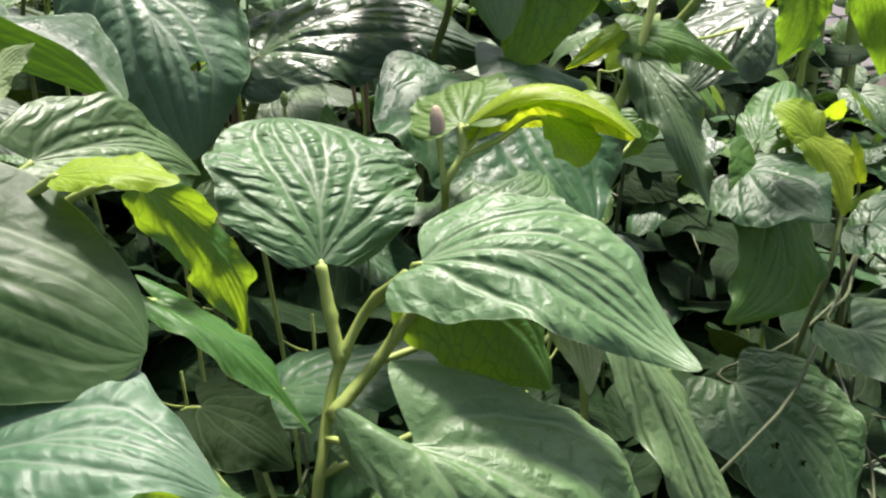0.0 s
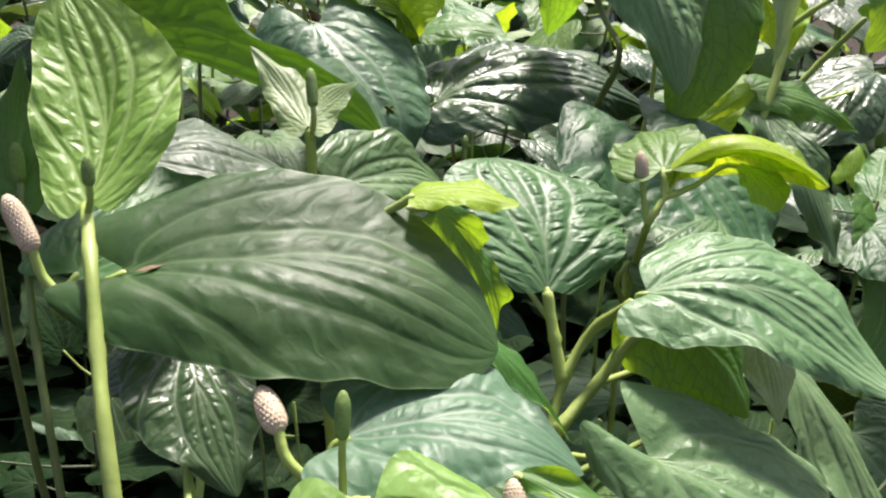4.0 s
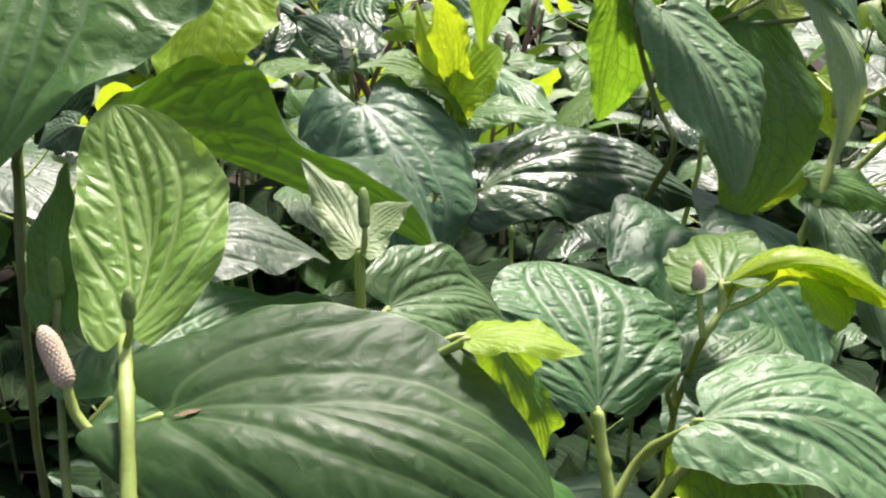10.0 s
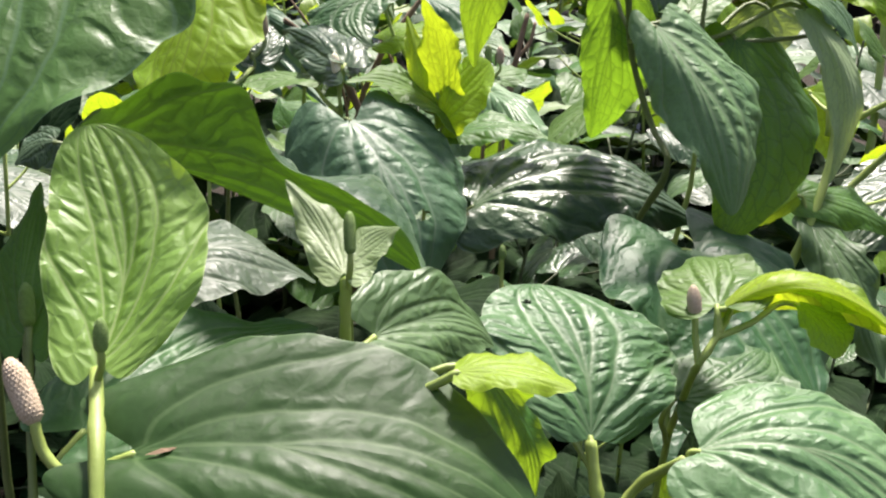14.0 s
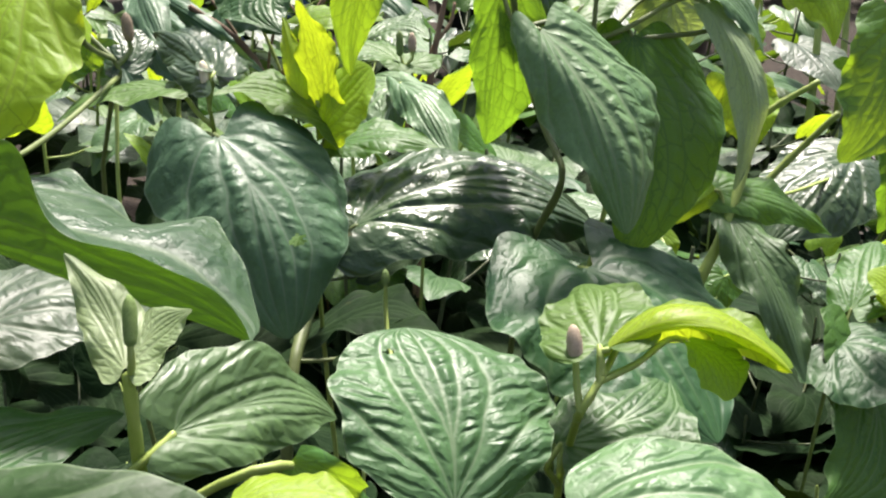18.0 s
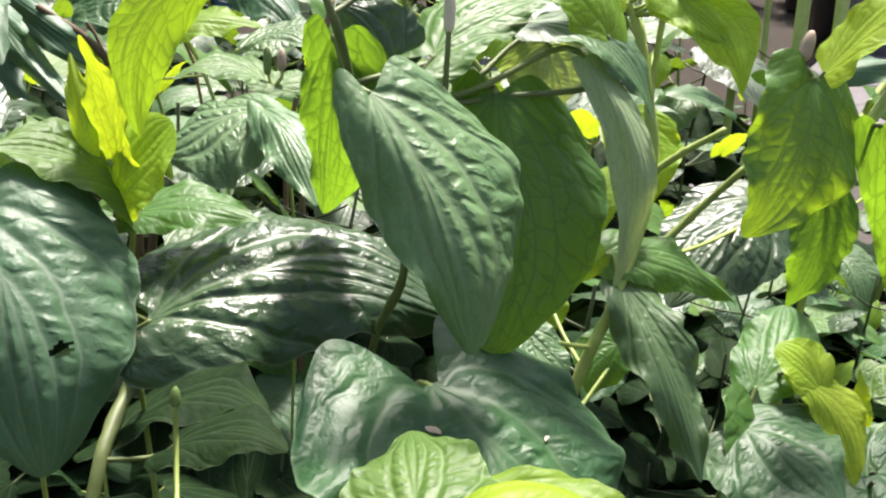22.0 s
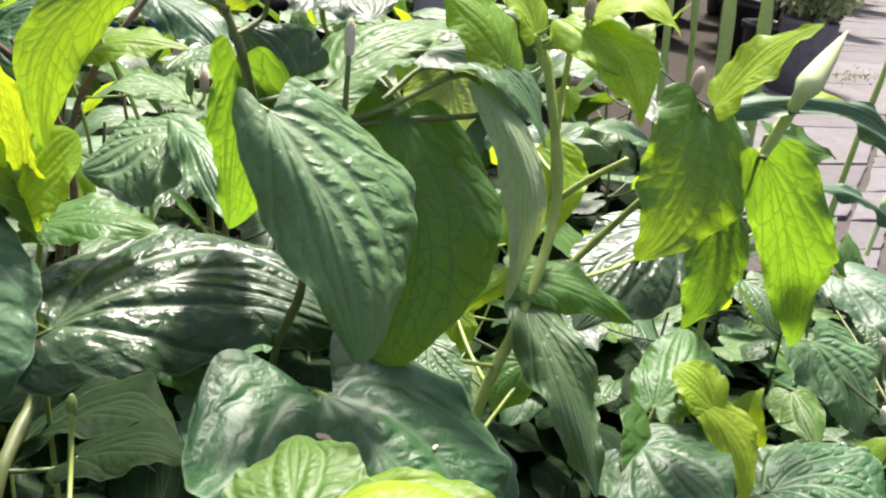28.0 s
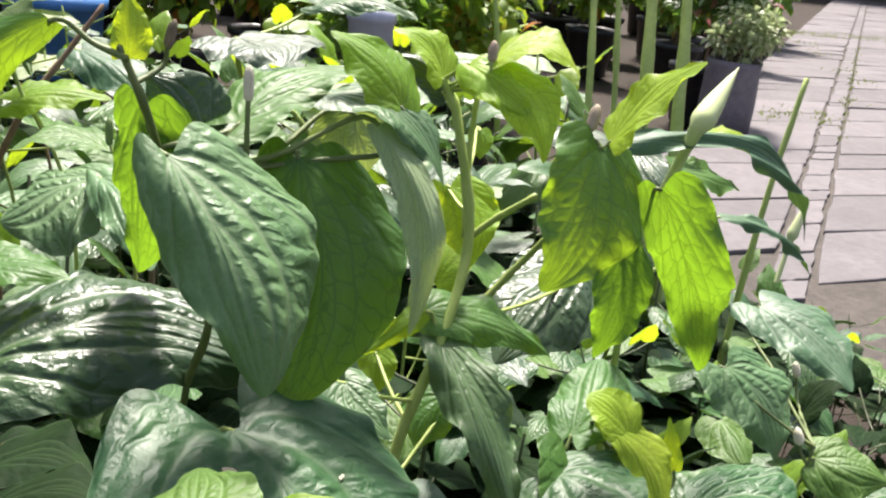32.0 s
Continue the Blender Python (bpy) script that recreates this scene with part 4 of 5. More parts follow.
leaf(plant_q, "silver", (-0.0878, 0.7799, 0.6755), (-0.1525, 0.7696, 0.6440), (-0.2816, 0.9184, 0.2778), 0.0503, 0.0470, -0.05, 0.10, -0.0024, wide=0.51, roll=(0.4, 0.4))
leaf(plant_q, "silver", (-0.0873, 0.7629, 0.6800), (-0.0448, 0.6824, 0.6469), (-0.8907, -0.3522, -0.2876), 0.0201, 0.0167, -0.05, 0.08, -0.0025, wide=0.42, roll=(0.4, 0.4))
leaf(plant_q, "green", (-0.0900, 0.8215, 0.6809), (-0.1539, 0.8108, 0.6822), (-0.1590, 0.9687, 0.1906), 0.0231, 0.0297, -0.01, 0.10, 0.0159)
leaf(plant_q, "green", (-0.0859, 0.8210, 0.6801), (-0.0597, 0.8483, 0.6832), (0.7038, -0.6401, -0.3080), 0.0143, 0.0153, -0.01, 0.06, 0.0023)
leaf(plant_r, "back", (0.1777, 0.5610, 0.7691), (0.1510, 0.5321, 0.7039), (-0.9026, -0.1050, 0.4174), 0.0339, 0.0272, -0.05, 0.09, -0.0063, lobe=0.1, wave=0.04, acu=0.35, wide=0.28)
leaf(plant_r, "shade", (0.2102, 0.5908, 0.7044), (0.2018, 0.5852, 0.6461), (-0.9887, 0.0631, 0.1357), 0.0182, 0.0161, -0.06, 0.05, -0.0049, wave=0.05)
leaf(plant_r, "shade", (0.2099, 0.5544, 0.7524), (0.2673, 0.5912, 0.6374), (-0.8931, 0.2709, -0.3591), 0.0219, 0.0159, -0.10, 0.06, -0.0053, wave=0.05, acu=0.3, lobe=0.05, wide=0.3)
leaf(plant_r, "bright", (0.1831, 0.5635, 0.7709), (0.2188, 0.5479, 0.8157), (-0.0710, -0.9581, -0.2776), 0.0187, 0.0174, 0.18, 0.03, -0.0033, lobe=0.0)
leaf(plant_w, "slate", (0.2159, 0.6240, 0.7594), (0.3652, 0.6775, 0.6914), (0.0593, -0.8437, -0.5335), 0.0100, 0.0100, -0.30, 0.20, -0.0097, lobe=0.0, wide=0.35)
leaf(plant_w, "slate", (0.3464, 0.7646, 0.6808), (0.4345, 0.7728, 0.6346), (-0.1055, -0.9253, -0.3644), 0.0080, 0.0080, -0.30, 0.14, -0.0039, lobe=0.0, wide=0.35)
leaf(plant_w, "back", (0.2795, 0.7083, 0.7267), (0.3418, 0.7332, 0.7090), (0.2056, -0.8539, -0.4782), 0.0157, 0.0157, -0.02, 0.06, 0.0000, lobe=0.0)
leaf(plant_w, "bright", (0.3148, 0.7410, 0.7420), (0.3527, 0.7437, 0.7392), (0.0477, -0.9574, -0.2847), 0.0129, 0.0105, -0.17, 0.12, -0.0057, lobe=0.0)
leaf(plant_s, "back", (0.1990, 0.5916, 0.5939), (0.2323, 0.6495, 0.6163), (0.8654, -0.5009, 0.0074), 0.0222, 0.0239, -0.09, 0.06, 0.0039, lobe=0.12, wide=0.42, acu=0.0)
leaf(plant_s, "deep", (0.1852, 0.5635, 0.5862), (0.2205, 0.5140, 0.5755), (-0.8147, -0.5301, -0.2351), 0.0389, 0.0387, -0.10, 0.08, -0.0005, lobe=0.15)
leaf(plant_s, "bright", (0.2309, 0.5835, 0.5977), (0.2079, 0.5992, 0.6165), (0.6927, 0.6543, 0.3033), 0.0166, 0.0196, 0.10, 0.10, 0.0024, lobe=0.05, acu=0.1, wide=0.37)
leaf(plant_s, "bright", (0.2822, 0.6241, 0.5518), (0.2767, 0.6338, 0.5853), (0.9813, -0.0677, 0.1802), 0.0065, 0.0061, 0.30, 0.06, -0.0010, lobe=0.0)
leaf(plant_u, "green", (0.1952, 0.5696, 0.5848), (0.1602, 0.4884, 0.5230), (-0.8152, -0.0846, 0.5730), 0.0456, 0.0358, -0.03, 0.06, -0.0233)
leaf(plant_u, "bright", (0.2153, 0.5883, 0.6045), (0.2462, 0.5543, 0.5598), (-0.8397, -0.5075, -0.1935), 0.0222, 0.0118, -0.05, 0.10, -0.0078, lobe=0.05, wide=0.48)
leaf(plant_x, "grey", (0.1800, 0.5147, 0.4644), (0.2350, 0.4388, 0.4070), (-0.8396, -0.5342, -0.0983), 0.0574, 0.0526, -0.00, 0.06, -0.0114, holes=((40, 30, 1.5), (52, 26, 1.3), (46, 35, 1.2), ))
leaf(plant_x, "grey", (0.2346, 0.4927, 0.5167), (0.2842, 0.4359, 0.4608), (-0.7856, -0.6144, -0.0732), 0.0468, 0.0359, 0.02, 0.08, -0.0260)
leaf(plant_x, "dull", (0.3058, 0.5121, 0.5239), (0.3189, 0.4676, 0.4912), (-0.9518, -0.3049, 0.0349), 0.0228, 0.0232, -0.06, 0.06, 0.0009)
leaf(plant_x, "dark", (0.2908, 0.6110, 0.5297), (0.3529, 0.5612, 0.5174), (-0.6360, -0.7414, -0.2141), 0.0553, 0.0465, 0.02, 0.10, -0.0209)
leaf(plant_x, "deep", (0.2721, 0.4047, 0.4161), (0.3216, 0.3665, 0.4011), (-0.6368, -0.6972, -0.3293), 0.0381, 0.0325, -0.05, 0.10, -0.0134)
leaf(plant_x, "young", (0.1169, 0.3160, 0.5116), (0.1328, 0.2874, 0.5024), (-0.8843, -0.4531, -0.1131), 0.0178, 0.0210, -0.28, 0.06, 0.0077)
leaf(plant_v, "silver", (0.3556, 0.7270, 0.5776), (0.3898, 0.6889, 0.5231), (-0.8377, -0.5224, -0.1594), 0.0422, 0.0370, -0.07, 0.10, -0.0125, wave=0.04)
leaf(plant_v, "dark", (0.3157, 0.6467, 0.4882), (0.3928, 0.6879, 0.5167), (0.5219, -0.8245, -0.2187), 0.0367, 0.0359, -0.12, 0.10, -0.0017)
leaf(plant_v, "green", (0.4126, 0.6791, 0.5310), (0.4585, 0.6573, 0.5258), (-0.4063, -0.7239, -0.5576), 0.0252, 0.0263, -0.19, 0.12, 0.0024)
leaf(plant_v, "slate", (0.4544, 0.8738, 0.5692), (0.5026, 0.7838, 0.5328), (-0.8914, -0.3736, -0.2566), 0.0396, 0.0353, -0.10, 0.08, -0.0103)
leaf(plant_v, "green", (0.3882, 0.6664, 0.4893), (0.4265, 0.6398, 0.4955), (-0.5143, -0.8080, -0.2874), 0.0220, 0.0211, -0.17, 0.10, -0.0021)
spike(plant_y, "pink", (-0.0012, 0.3255, 0.6966), (-0.0027, 0.3311, 0.7074), 0.0025, foot=(0.0008, 0.3182, 0.6823))
spike(plant_b, "pink", (-0.1616, 0.1670, 0.7325), (-0.1691, 0.1730, 0.7437), 0.0025, foot=(-0.1488, 0.1617, 0.7192))
spike(plant_b, "green", (-0.1506, 0.1751, 0.7453), (-0.1513, 0.1777, 0.7521), 0.0015)
spike(plant_b3, "green", (-0.1815, 0.2059, 0.7338), (-0.1831, 0.2096, 0.7437), 0.0018)
spike(plant_c, "green", (-0.1083, 0.2257, 0.7506), (-0.1098, 0.2319, 0.7598), 0.0015)
spike(plant_g2, "cream", (-0.1585, 0.4907, 0.7401), (-0.1613, 0.4949, 0.7506), 0.0023)
spike(plant_g2, "green", (-0.1837, 0.5316, 0.7232), (-0.1854, 0.5443, 0.7419), 0.0025)
spike(plant_k, "dark", (-0.2048, 0.5273, 0.7510), (-0.2074, 0.5325, 0.7642), 0.0027)
spike(plant_q, "green", (-0.0916, 0.8237, 0.6861), (-0.0928, 0.8312, 0.7049), 0.0028)
spike(plant_q, "tan", (-0.0817, 0.8245, 0.6899), (-0.0830, 0.8303, 0.7041), 0.0032)
spike(plant_d, "cream", (0.0129, 0.4735, 0.7947), (0.0126, 0.4780, 0.8075), 0.0019, foot=(0.0132, 0.4720, 0.7740))
spike(plant_d, "dark", (-0.0164, 0.4761, 0.8113), (-0.0140, 0.4777, 0.8214), 0.0018)
spike(plant_e, "tan", (0.1365, 0.6393, 0.7937), (0.1376, 0.6430, 0.8055), 0.0028)
spike(plant_r, "pink", (0.1730, 0.5644, 0.7755), (0.1764, 0.5691, 0.7883), 0.0028)
spike(plant_v, "cream", (0.4017, 0.6825, 0.5395), (0.3992, 0.6878, 0.5512), 0.0035)
spike(plant_v, "cream", (0.4311, 0.7529, 0.5584), (0.4296, 0.7580, 0.5701), 0.0030)
spike(plant_m, "pink", (-0.1016, 0.1350, 0.7095), (-0.1073, 0.1438, 0.7148), 0.0027)
spike(plant_m, "green", (-0.0877, 0.1260, 0.7146), (-0.0880, 0.1307, 0.7230), 0.0015)
spike(plant_m, "pink", (-0.0543, 0.1181, 0.7023), (-0.0552, 0.1243, 0.7091), 0.0022, foot=(-0.0525, 0.1165, 0.6760))
spike(plant_a, "pink", (0.0253, 0.2292, 0.5568), (0.0275, 0.2369, 0.5705), 0.0024, foot=(0.0205, 0.2290, 0.5340))
spike(plant_a, "green", (-0.0698, 0.4204, 0.6760), (-0.0703, 0.4236, 0.6822), 0.0017)
spike(plant_v, "green", (0.3986, 0.8106, 0.5504), (0.3989, 0.8149, 0.5609), 0.0027)
plant_z = plant("betel plant with one large matt grey leaf behind", (0.0349, 0.7658, 0.7321), (0.0008, 0.7679, 0.7513), (-0.0052, 0.7669, 0.7765), r=1)
leaf(plant_z, "dull", (-0.0049, 0.7570, 0.7792), (0.0255, 0.7160, 0.7699), (-0.8102, -0.5745, -0.1158), 0.0429, 0.0375, -0.05, 0.05, -0.0129, lobe=0.2, rel=0.5, wide=0.25)
leaf(plant_z, "dark", (0.0470, 0.8284, 0.7966), (0.1177, 0.8148, 0.7951), (-0.1859, -0.9288, -0.3204), 0.0204, 0.0173, -0.13, 0.10, -0.0074)
plant_j = plant("betel plant with dark leaves among yellow sprigs", (-0.1710, 0.9945, 0.6493), (-0.1945, 1.0069, 0.6836), (-0.2069, 1.0179, 0.7133), r=1)
leaf(plant_j, "dark", (-0.2048, 1.0219, 0.7234), (-0.2058, 0.9501, 0.6756), (-0.9711, 0.1419, -0.1921), 0.0376, 0.0500, 0.04, 0.05, 0.0294)
leaf(plant_j, "under", (-0.1962, 1.0184, 0.7137), (-0.1941, 1.0583, 0.7622), (0.9985, -0.0544, 0.0022), 0.0192, 0.0159, -0.05, 0.05, -0.0078)
leaf(plant_j, "yell", (-0.2020, 1.0028, 0.6732), (-0.1190, 1.0082, 0.6816), (0.0956, -0.9346, -0.3427), 0.0273, 0.0258, -0.07, 0.10, -0.0034)
leaf(plant_j, "grey", (-0.1393, 0.9997, 0.6606), (-0.0743, 0.9835, 0.6700), (-0.2033, -0.9521, -0.2284), 0.0497, 0.0401, -0.05, 0.10, -0.0228)
sheath(plant_w, (0.2499, 0.6714, 0.6873), (0.2527, 0.6216, 0.7706), (0.2813, 0.6462, 0.8029), 0.0074)
sheath(plant_w, (0.4286, 0.8099, 0.6155), (0.4394, 0.8218, 0.6490), (0.4511, 0.8318, 0.6785), 0.0049)
stalk((0.5461, 1.7325, 0.5736), (0.5617, 1.8635, 0.8094), 0.0067)
stalk((0.6059, 1.7706, 0.5605), (0.6202, 1.9073, 0.8125), 0.0059)
stalk((0.6015, 1.6154, 0.5746), (0.6274, 1.7488, 0.8234), 0.0109)
stalk((0.6560, 1.6015, 0.5635), (0.6844, 1.7404, 0.8298), 0.0109)
stalk((0.7655, 1.4696, 0.5507), (0.8059, 1.5102, 0.6922), 0.0051)
stalk((0.4512, 2.0983, 0.6514), (0.4347, 2.1446, 0.7785), 0.0057)
plant_t = plant("shrub with long narrow grey drooping leaves", (-0.3624, 0.9293, 0.5397), (-0.3681, 0.9783, 0.6356), (-0.3577, 1.0031, 0.6999), r=1)
leaf(plant_t, "slate", (-0.3400, 0.9647, 0.7146), (-0.2857, 0.8580, 0.6713), (-0.8889, -0.3190, -0.3286), 0.0190, 0.0190, -0.30, 0.10, 0.0000, wide=0.35, lobe=0.0)
leaf(plant_t, "slate", (-0.3396, 0.9779, 0.6937), (-0.2314, 0.8616, 0.6346), (-0.6750, -0.2816, -0.6819), 0.0130, 0.0130, -0.30, 0.10, 0.0000, wide=0.35, lobe=0.0)
leaf(plant_t, "slate", (-0.3470, 1.0128, 0.6991), (-0.2174, 0.9277, 0.6407), (-0.5446, -0.2891, -0.7873), 0.0150, 0.0150, -0.30, 0.12, 0.0000, wide=0.35, lobe=0.0)
leaf(plant_t, "slate", (-0.3396, 0.9484, 0.6735), (-0.2787, 0.8869, 0.6366), (-0.6831, -0.2675, -0.6796), 0.0140, 0.0140, -0.27, 0.08, 0.0004, wide=0.35, lobe=0.0)
leaf(plant_t, "slate", (-0.3600, 0.9584, 0.6411), (-0.3129, 0.8960, 0.5996), (-0.7991, -0.2346, -0.5535), 0.0140, 0.0140, 0.30, 0.08, -0.0002, wide=0.35, lobe=0.0)
plant_o = plant("thin-stemmed plant with dark leaves and narrow green blades", (-0.2340, 1.0876, 0.6065), (-0.2595, 1.1088, 0.6562), (-0.2760, 1.1257, 0.6963), r=1)
leaf(plant_o, "deep", (-0.2917, 1.0863, 0.6758), (-0.2229, 1.0420, 0.6566), (-0.5602, -0.6481, -0.5159), 0.0260, 0.0260, -0.20, 0.08, -0.0032, lobe=0.05)
leaf(plant_o, "yell", (-0.2332, 1.0900, 0.6674), (-0.2891, 1.1119, 0.6866), (0.4262, 0.8700, 0.2480), 0.0140, 0.0140, -0.07, 0.08, 0.0016, lobe=0.0)
leaf(plant_o, "deep", (-0.3181, 1.1148, 0.7165), (-0.2095, 1.0489, 0.6761), (-0.5333, -0.4344, -0.7259), 0.0060, 0.0060, -0.30, 0.06, 0.0000, lobe=0.0, wide=0.4)
leaf(plant_o, "green", (-0.2334, 1.1376, 0.7333), (-0.2006, 1.0729, 0.6838), (-0.9243, -0.2420, -0.2952), 0.0090, 0.0090, -0.18, 0.04, 0.0000, lobe=0.0, wide=0.4)
leaf(plant_o, "deep", (-0.1712, 1.1426, 0.7013), (-0.0902, 1.0674, 0.6605), (-0.7230, -0.6431, -0.2524), 0.0300, 0.0300, -0.21, 0.08, -0.0069, lobe=0.1)
leaf(plant_o, "dull", (-0.1003, 1.0944, 0.6454), (-0.1545, 1.0695, 0.6555), (-0.3756, 0.9027, 0.2100), 0.0200, 0.0200, -0.09, 0.08, 0.0055, lobe=0.1)
leaf(plant_g, "bright", (-0.1047, 0.4910, 0.7173), (-0.0829, 0.4885, 0.7524), (0.5098, -0.7767, -0.3700), 0.0183, 0.0196, 0.10, 0.12, 0.0009, lobe=0.1, acu=0.0, wave=0.03, wide=0.51)
leaf(plant_y, "yell", (0.0233, 0.3483, 0.7038), (0.0694, 0.3293, 0.6961), (-0.4033, -0.8927, -0.2009), 0.0111, 0.0063, 0.00, 0.08, -0.0035, lobe=0.0, acu=0.2, wide=0.49)
leaf(plant_a, "silver", (0.0219, 0.2192, 0.5409), (0.0118, 0.1827, 0.5389), (-0.9636, 0.2660, 0.0278), 0.0206, 0.0214, -0.05, 0.08, 0.0011, lobe=0.15, wide=0.15)
leaf(plant_a, "bright", (0.0336, 0.2236, 0.5489), (0.0483, 0.2391, 0.5557), (0.7129, -0.4327, -0.5518), 0.0059, 0.0061, -0.05, 0.08, 0.0001, lobe=0.05, wide=0.42)
leaf(plant_a, "back", (0.0389, 0.2453, 0.5460), (0.0417, 0.2723, 0.5512), (0.9850, -0.1242, 0.1197), 0.0061, 0.0076, -0.05, 0.08, 0.0011, lobe=0.05, wide=0.5)
twig([(-0.2395, 0.9741, 0.6457), (-0.2523, 0.9710, 0.6628), (-0.2941, 0.9641, 0.6934)], 0.0039, "thick dry brown stick leaning over the bed")
twig([(-0.2668, 1.0246, 0.6599), (-0.2971, 1.0396, 0.6932), (-0.3326, 1.0558, 0.7284)], 0.0015, "thin dark dry leafless twig")
twig([(-0.2224, 1.1296, 0.6604), (-0.2439, 1.1408, 0.6851), (-0.2639, 1.1529, 0.7125)], 0.0017, "thin brown dry leafless twig")
twig([(-0.2429, 1.1345, 0.6693), (-0.2344, 1.1446, 0.6964), (-0.2334, 1.1519, 0.7149)], 0.0017, "thin reddish-brown dry twig")
twig([(-0.0710, 0.9869, 0.6446), (-0.0669, 0.9985, 0.6720), (-0.0606, 1.0134, 0.7070)], 0.0032, "bare brown twig behind the leaves")
twig([(-0.0667, 0.9964, 0.6670), (-0.0565, 1.0020, 0.6798), (-0.0521, 1.0105, 0.6998)], 0.0022, "bare brown twig behind the leaves")
twig([(-0.2142, 1.0939, 0.6470), (-0.1819, 1.1150, 0.6949), (-0.1481, 1.1371, 0.7466)], 0.0032, "pale dry stick leaning out of the bed")


flake(big_leaf, 8, 24, 0.0026, TWIG, "curled brown dry flake on a broad leaf")
# the pale flakes stand for a scar and small marks on the blades
flake(heart_leaf, 24, 27, 0.0030, SPIKE["pink"], "pale scar on a heart-shaped leaf, built as a flake")
flake(heart_leaf, 40, 14, 0.0016, SPIKE["cream"], "tiny pale mark on a heart-shaped leaf, built as a flake")
flake(arched_leaf, 42, 20, 0.0022, SPIKE["cream"], "small pale mark on an arched leaf, built as a flake")

# ---- fillers: betel plants between and behind ----
def filler(seed, height, leaves, kinds, label, low=0.5, big=1.0):
    rng = random.Random(seed)
    e = tagged(new("betel_plant"), label, "plant", "betel plants in the bed")
    stem = [(0, 0, -0.02), (rng.uniform(-.02, .02), rng.uniform(-.02, .02), height * 0.5), (rng.uniform(-.03, .03), rng.uniform(-.03, .03), height)]
    main = [Vector(p) for p in smooth_path(stem, 6)[3:]]
    tubes = [tube_mesh("stem", stem, 0.003, 0.0016, 7, 5, (0.4, 0.7), seed)]
    made = []
    for i in range(leaves):
        ang = i * 2.4 + rng.uniform(-.4, .4)
        up = 1 - (i + rng.random() * 0.5) / leaves * low
        out = rng.uniform(0.02, 0.06) + 0.03 * (1 - up)
        b = Vector((math.cos(ang) * out, math.sin(ang) * out, height * up))
        length = rng.uniform(0.065, 0.115) * (0.7 if i == 0 else 1) * big
        droop = rng.uniform(-0.75, 0.2) if i else 0.8
        y = Vector((math.cos(ang) * math.cos(droop), math.sin(ang) * math.cos(droop), math.sin(droop)))
        x = y.cross(Vector((0, 0, 1))).normalized() + Vector((0, 0, rng.uniform(-.3, .3)))
        x = (x - y * x.dot(y)).normalized()
        w = length * rng.uniform(0.34, 0.46)
        f, vein = leaf_field(length, w, w * rng.uniform(0.85, 1.1), rng.uniform(-.25, .2), rng.uniform(.05, .14), rng.uniform(-.006, .006), 0.02, 0.15, 1.1, 0.0, rng.uniform(.15, .3), 0.42, 0.0, seed * 20 + i, 25, 17, 7)
        rot = np.array([x, y, x.cross(y)])
        # from the sixth leaf down, shade is painted in with near-black
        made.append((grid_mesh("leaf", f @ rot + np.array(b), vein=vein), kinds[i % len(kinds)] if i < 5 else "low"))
        near = min(main, key=lambda q: (q - b).length + 1.2 * max(0, q.z - b.z + 0.012))
        tubes.append(tube_mesh("stem", [tuple(near), tuple(near.lerp(b, 0.5) - Vector((0, 0, 0.003))), tuple(b)], 0.0014, 0.0011, 6, 4, (), i))
    bm = bmesh.new()
    for tm in tubes:
        bm.from_mesh(tm)
        bpy.data.meshes.remove(tm)
    for f_ in bm.faces:
        f_.smooth = True
    me = bpy.data.meshes.new("stem")
    bm.to_mesh(me)
    bm.free()
    part("stem", me, STEM_DARK if seed % 3 else STEM, e)
    for lm, kind in made:
        part("leaf", lm, LEAF[kind], e)
    return e


VARIANTS = [
    filler(1, 0.50, 10, ["yell", "green", "gloss", "green", "dark", "grey", "gloss"], "betel plant with grey-green leaves and a yellow-green one"),
    filler(2, 0.52, 10, ["green", "gloss", "deep", "dark", "gloss"], "betel plant with glossy grey-green leaves"),
    filler(3, 0.48, 10, ["yell", "grey", "gloss", "back", "green"], "betel plant with backlit yellow-green and dark leaves"),
    filler(4, 0.55, 9, ["green", "dark", "gloss"], "dark leafy betel plant"),
    filler(5, 0.45, 10, ["back", "deep", "grey", "gloss", "dark"], "betel plant with mixed green leaves"),
    filler(6, 0.50, 9, ["low"], "betel plant with near-black leaves, shade put into their colour", 0.75, 1.15),
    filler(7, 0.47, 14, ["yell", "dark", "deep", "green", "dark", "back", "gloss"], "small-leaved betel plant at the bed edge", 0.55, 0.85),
    filler(8, 0.46, 10, ["low", "low", "low", "deep"], "low betel plant, most leaves coloured near black as shade", 0.7, 1.05),
    filler(9, 0.50, 10, ["yell", "pale", "grey", "green", "dull", "gloss"], "betel plant with pale and grey-green leaves"),
    filler(10, 0.48, 10, ["yell", "grey", "dull", "green", "back", "grey"], "betel plant with a yellow-green young leaf on top"),
]
_r = random.Random(11)
spots = []


def edge_at(x, y):
    return x > 0.24 and 0.45 < y < 1.25


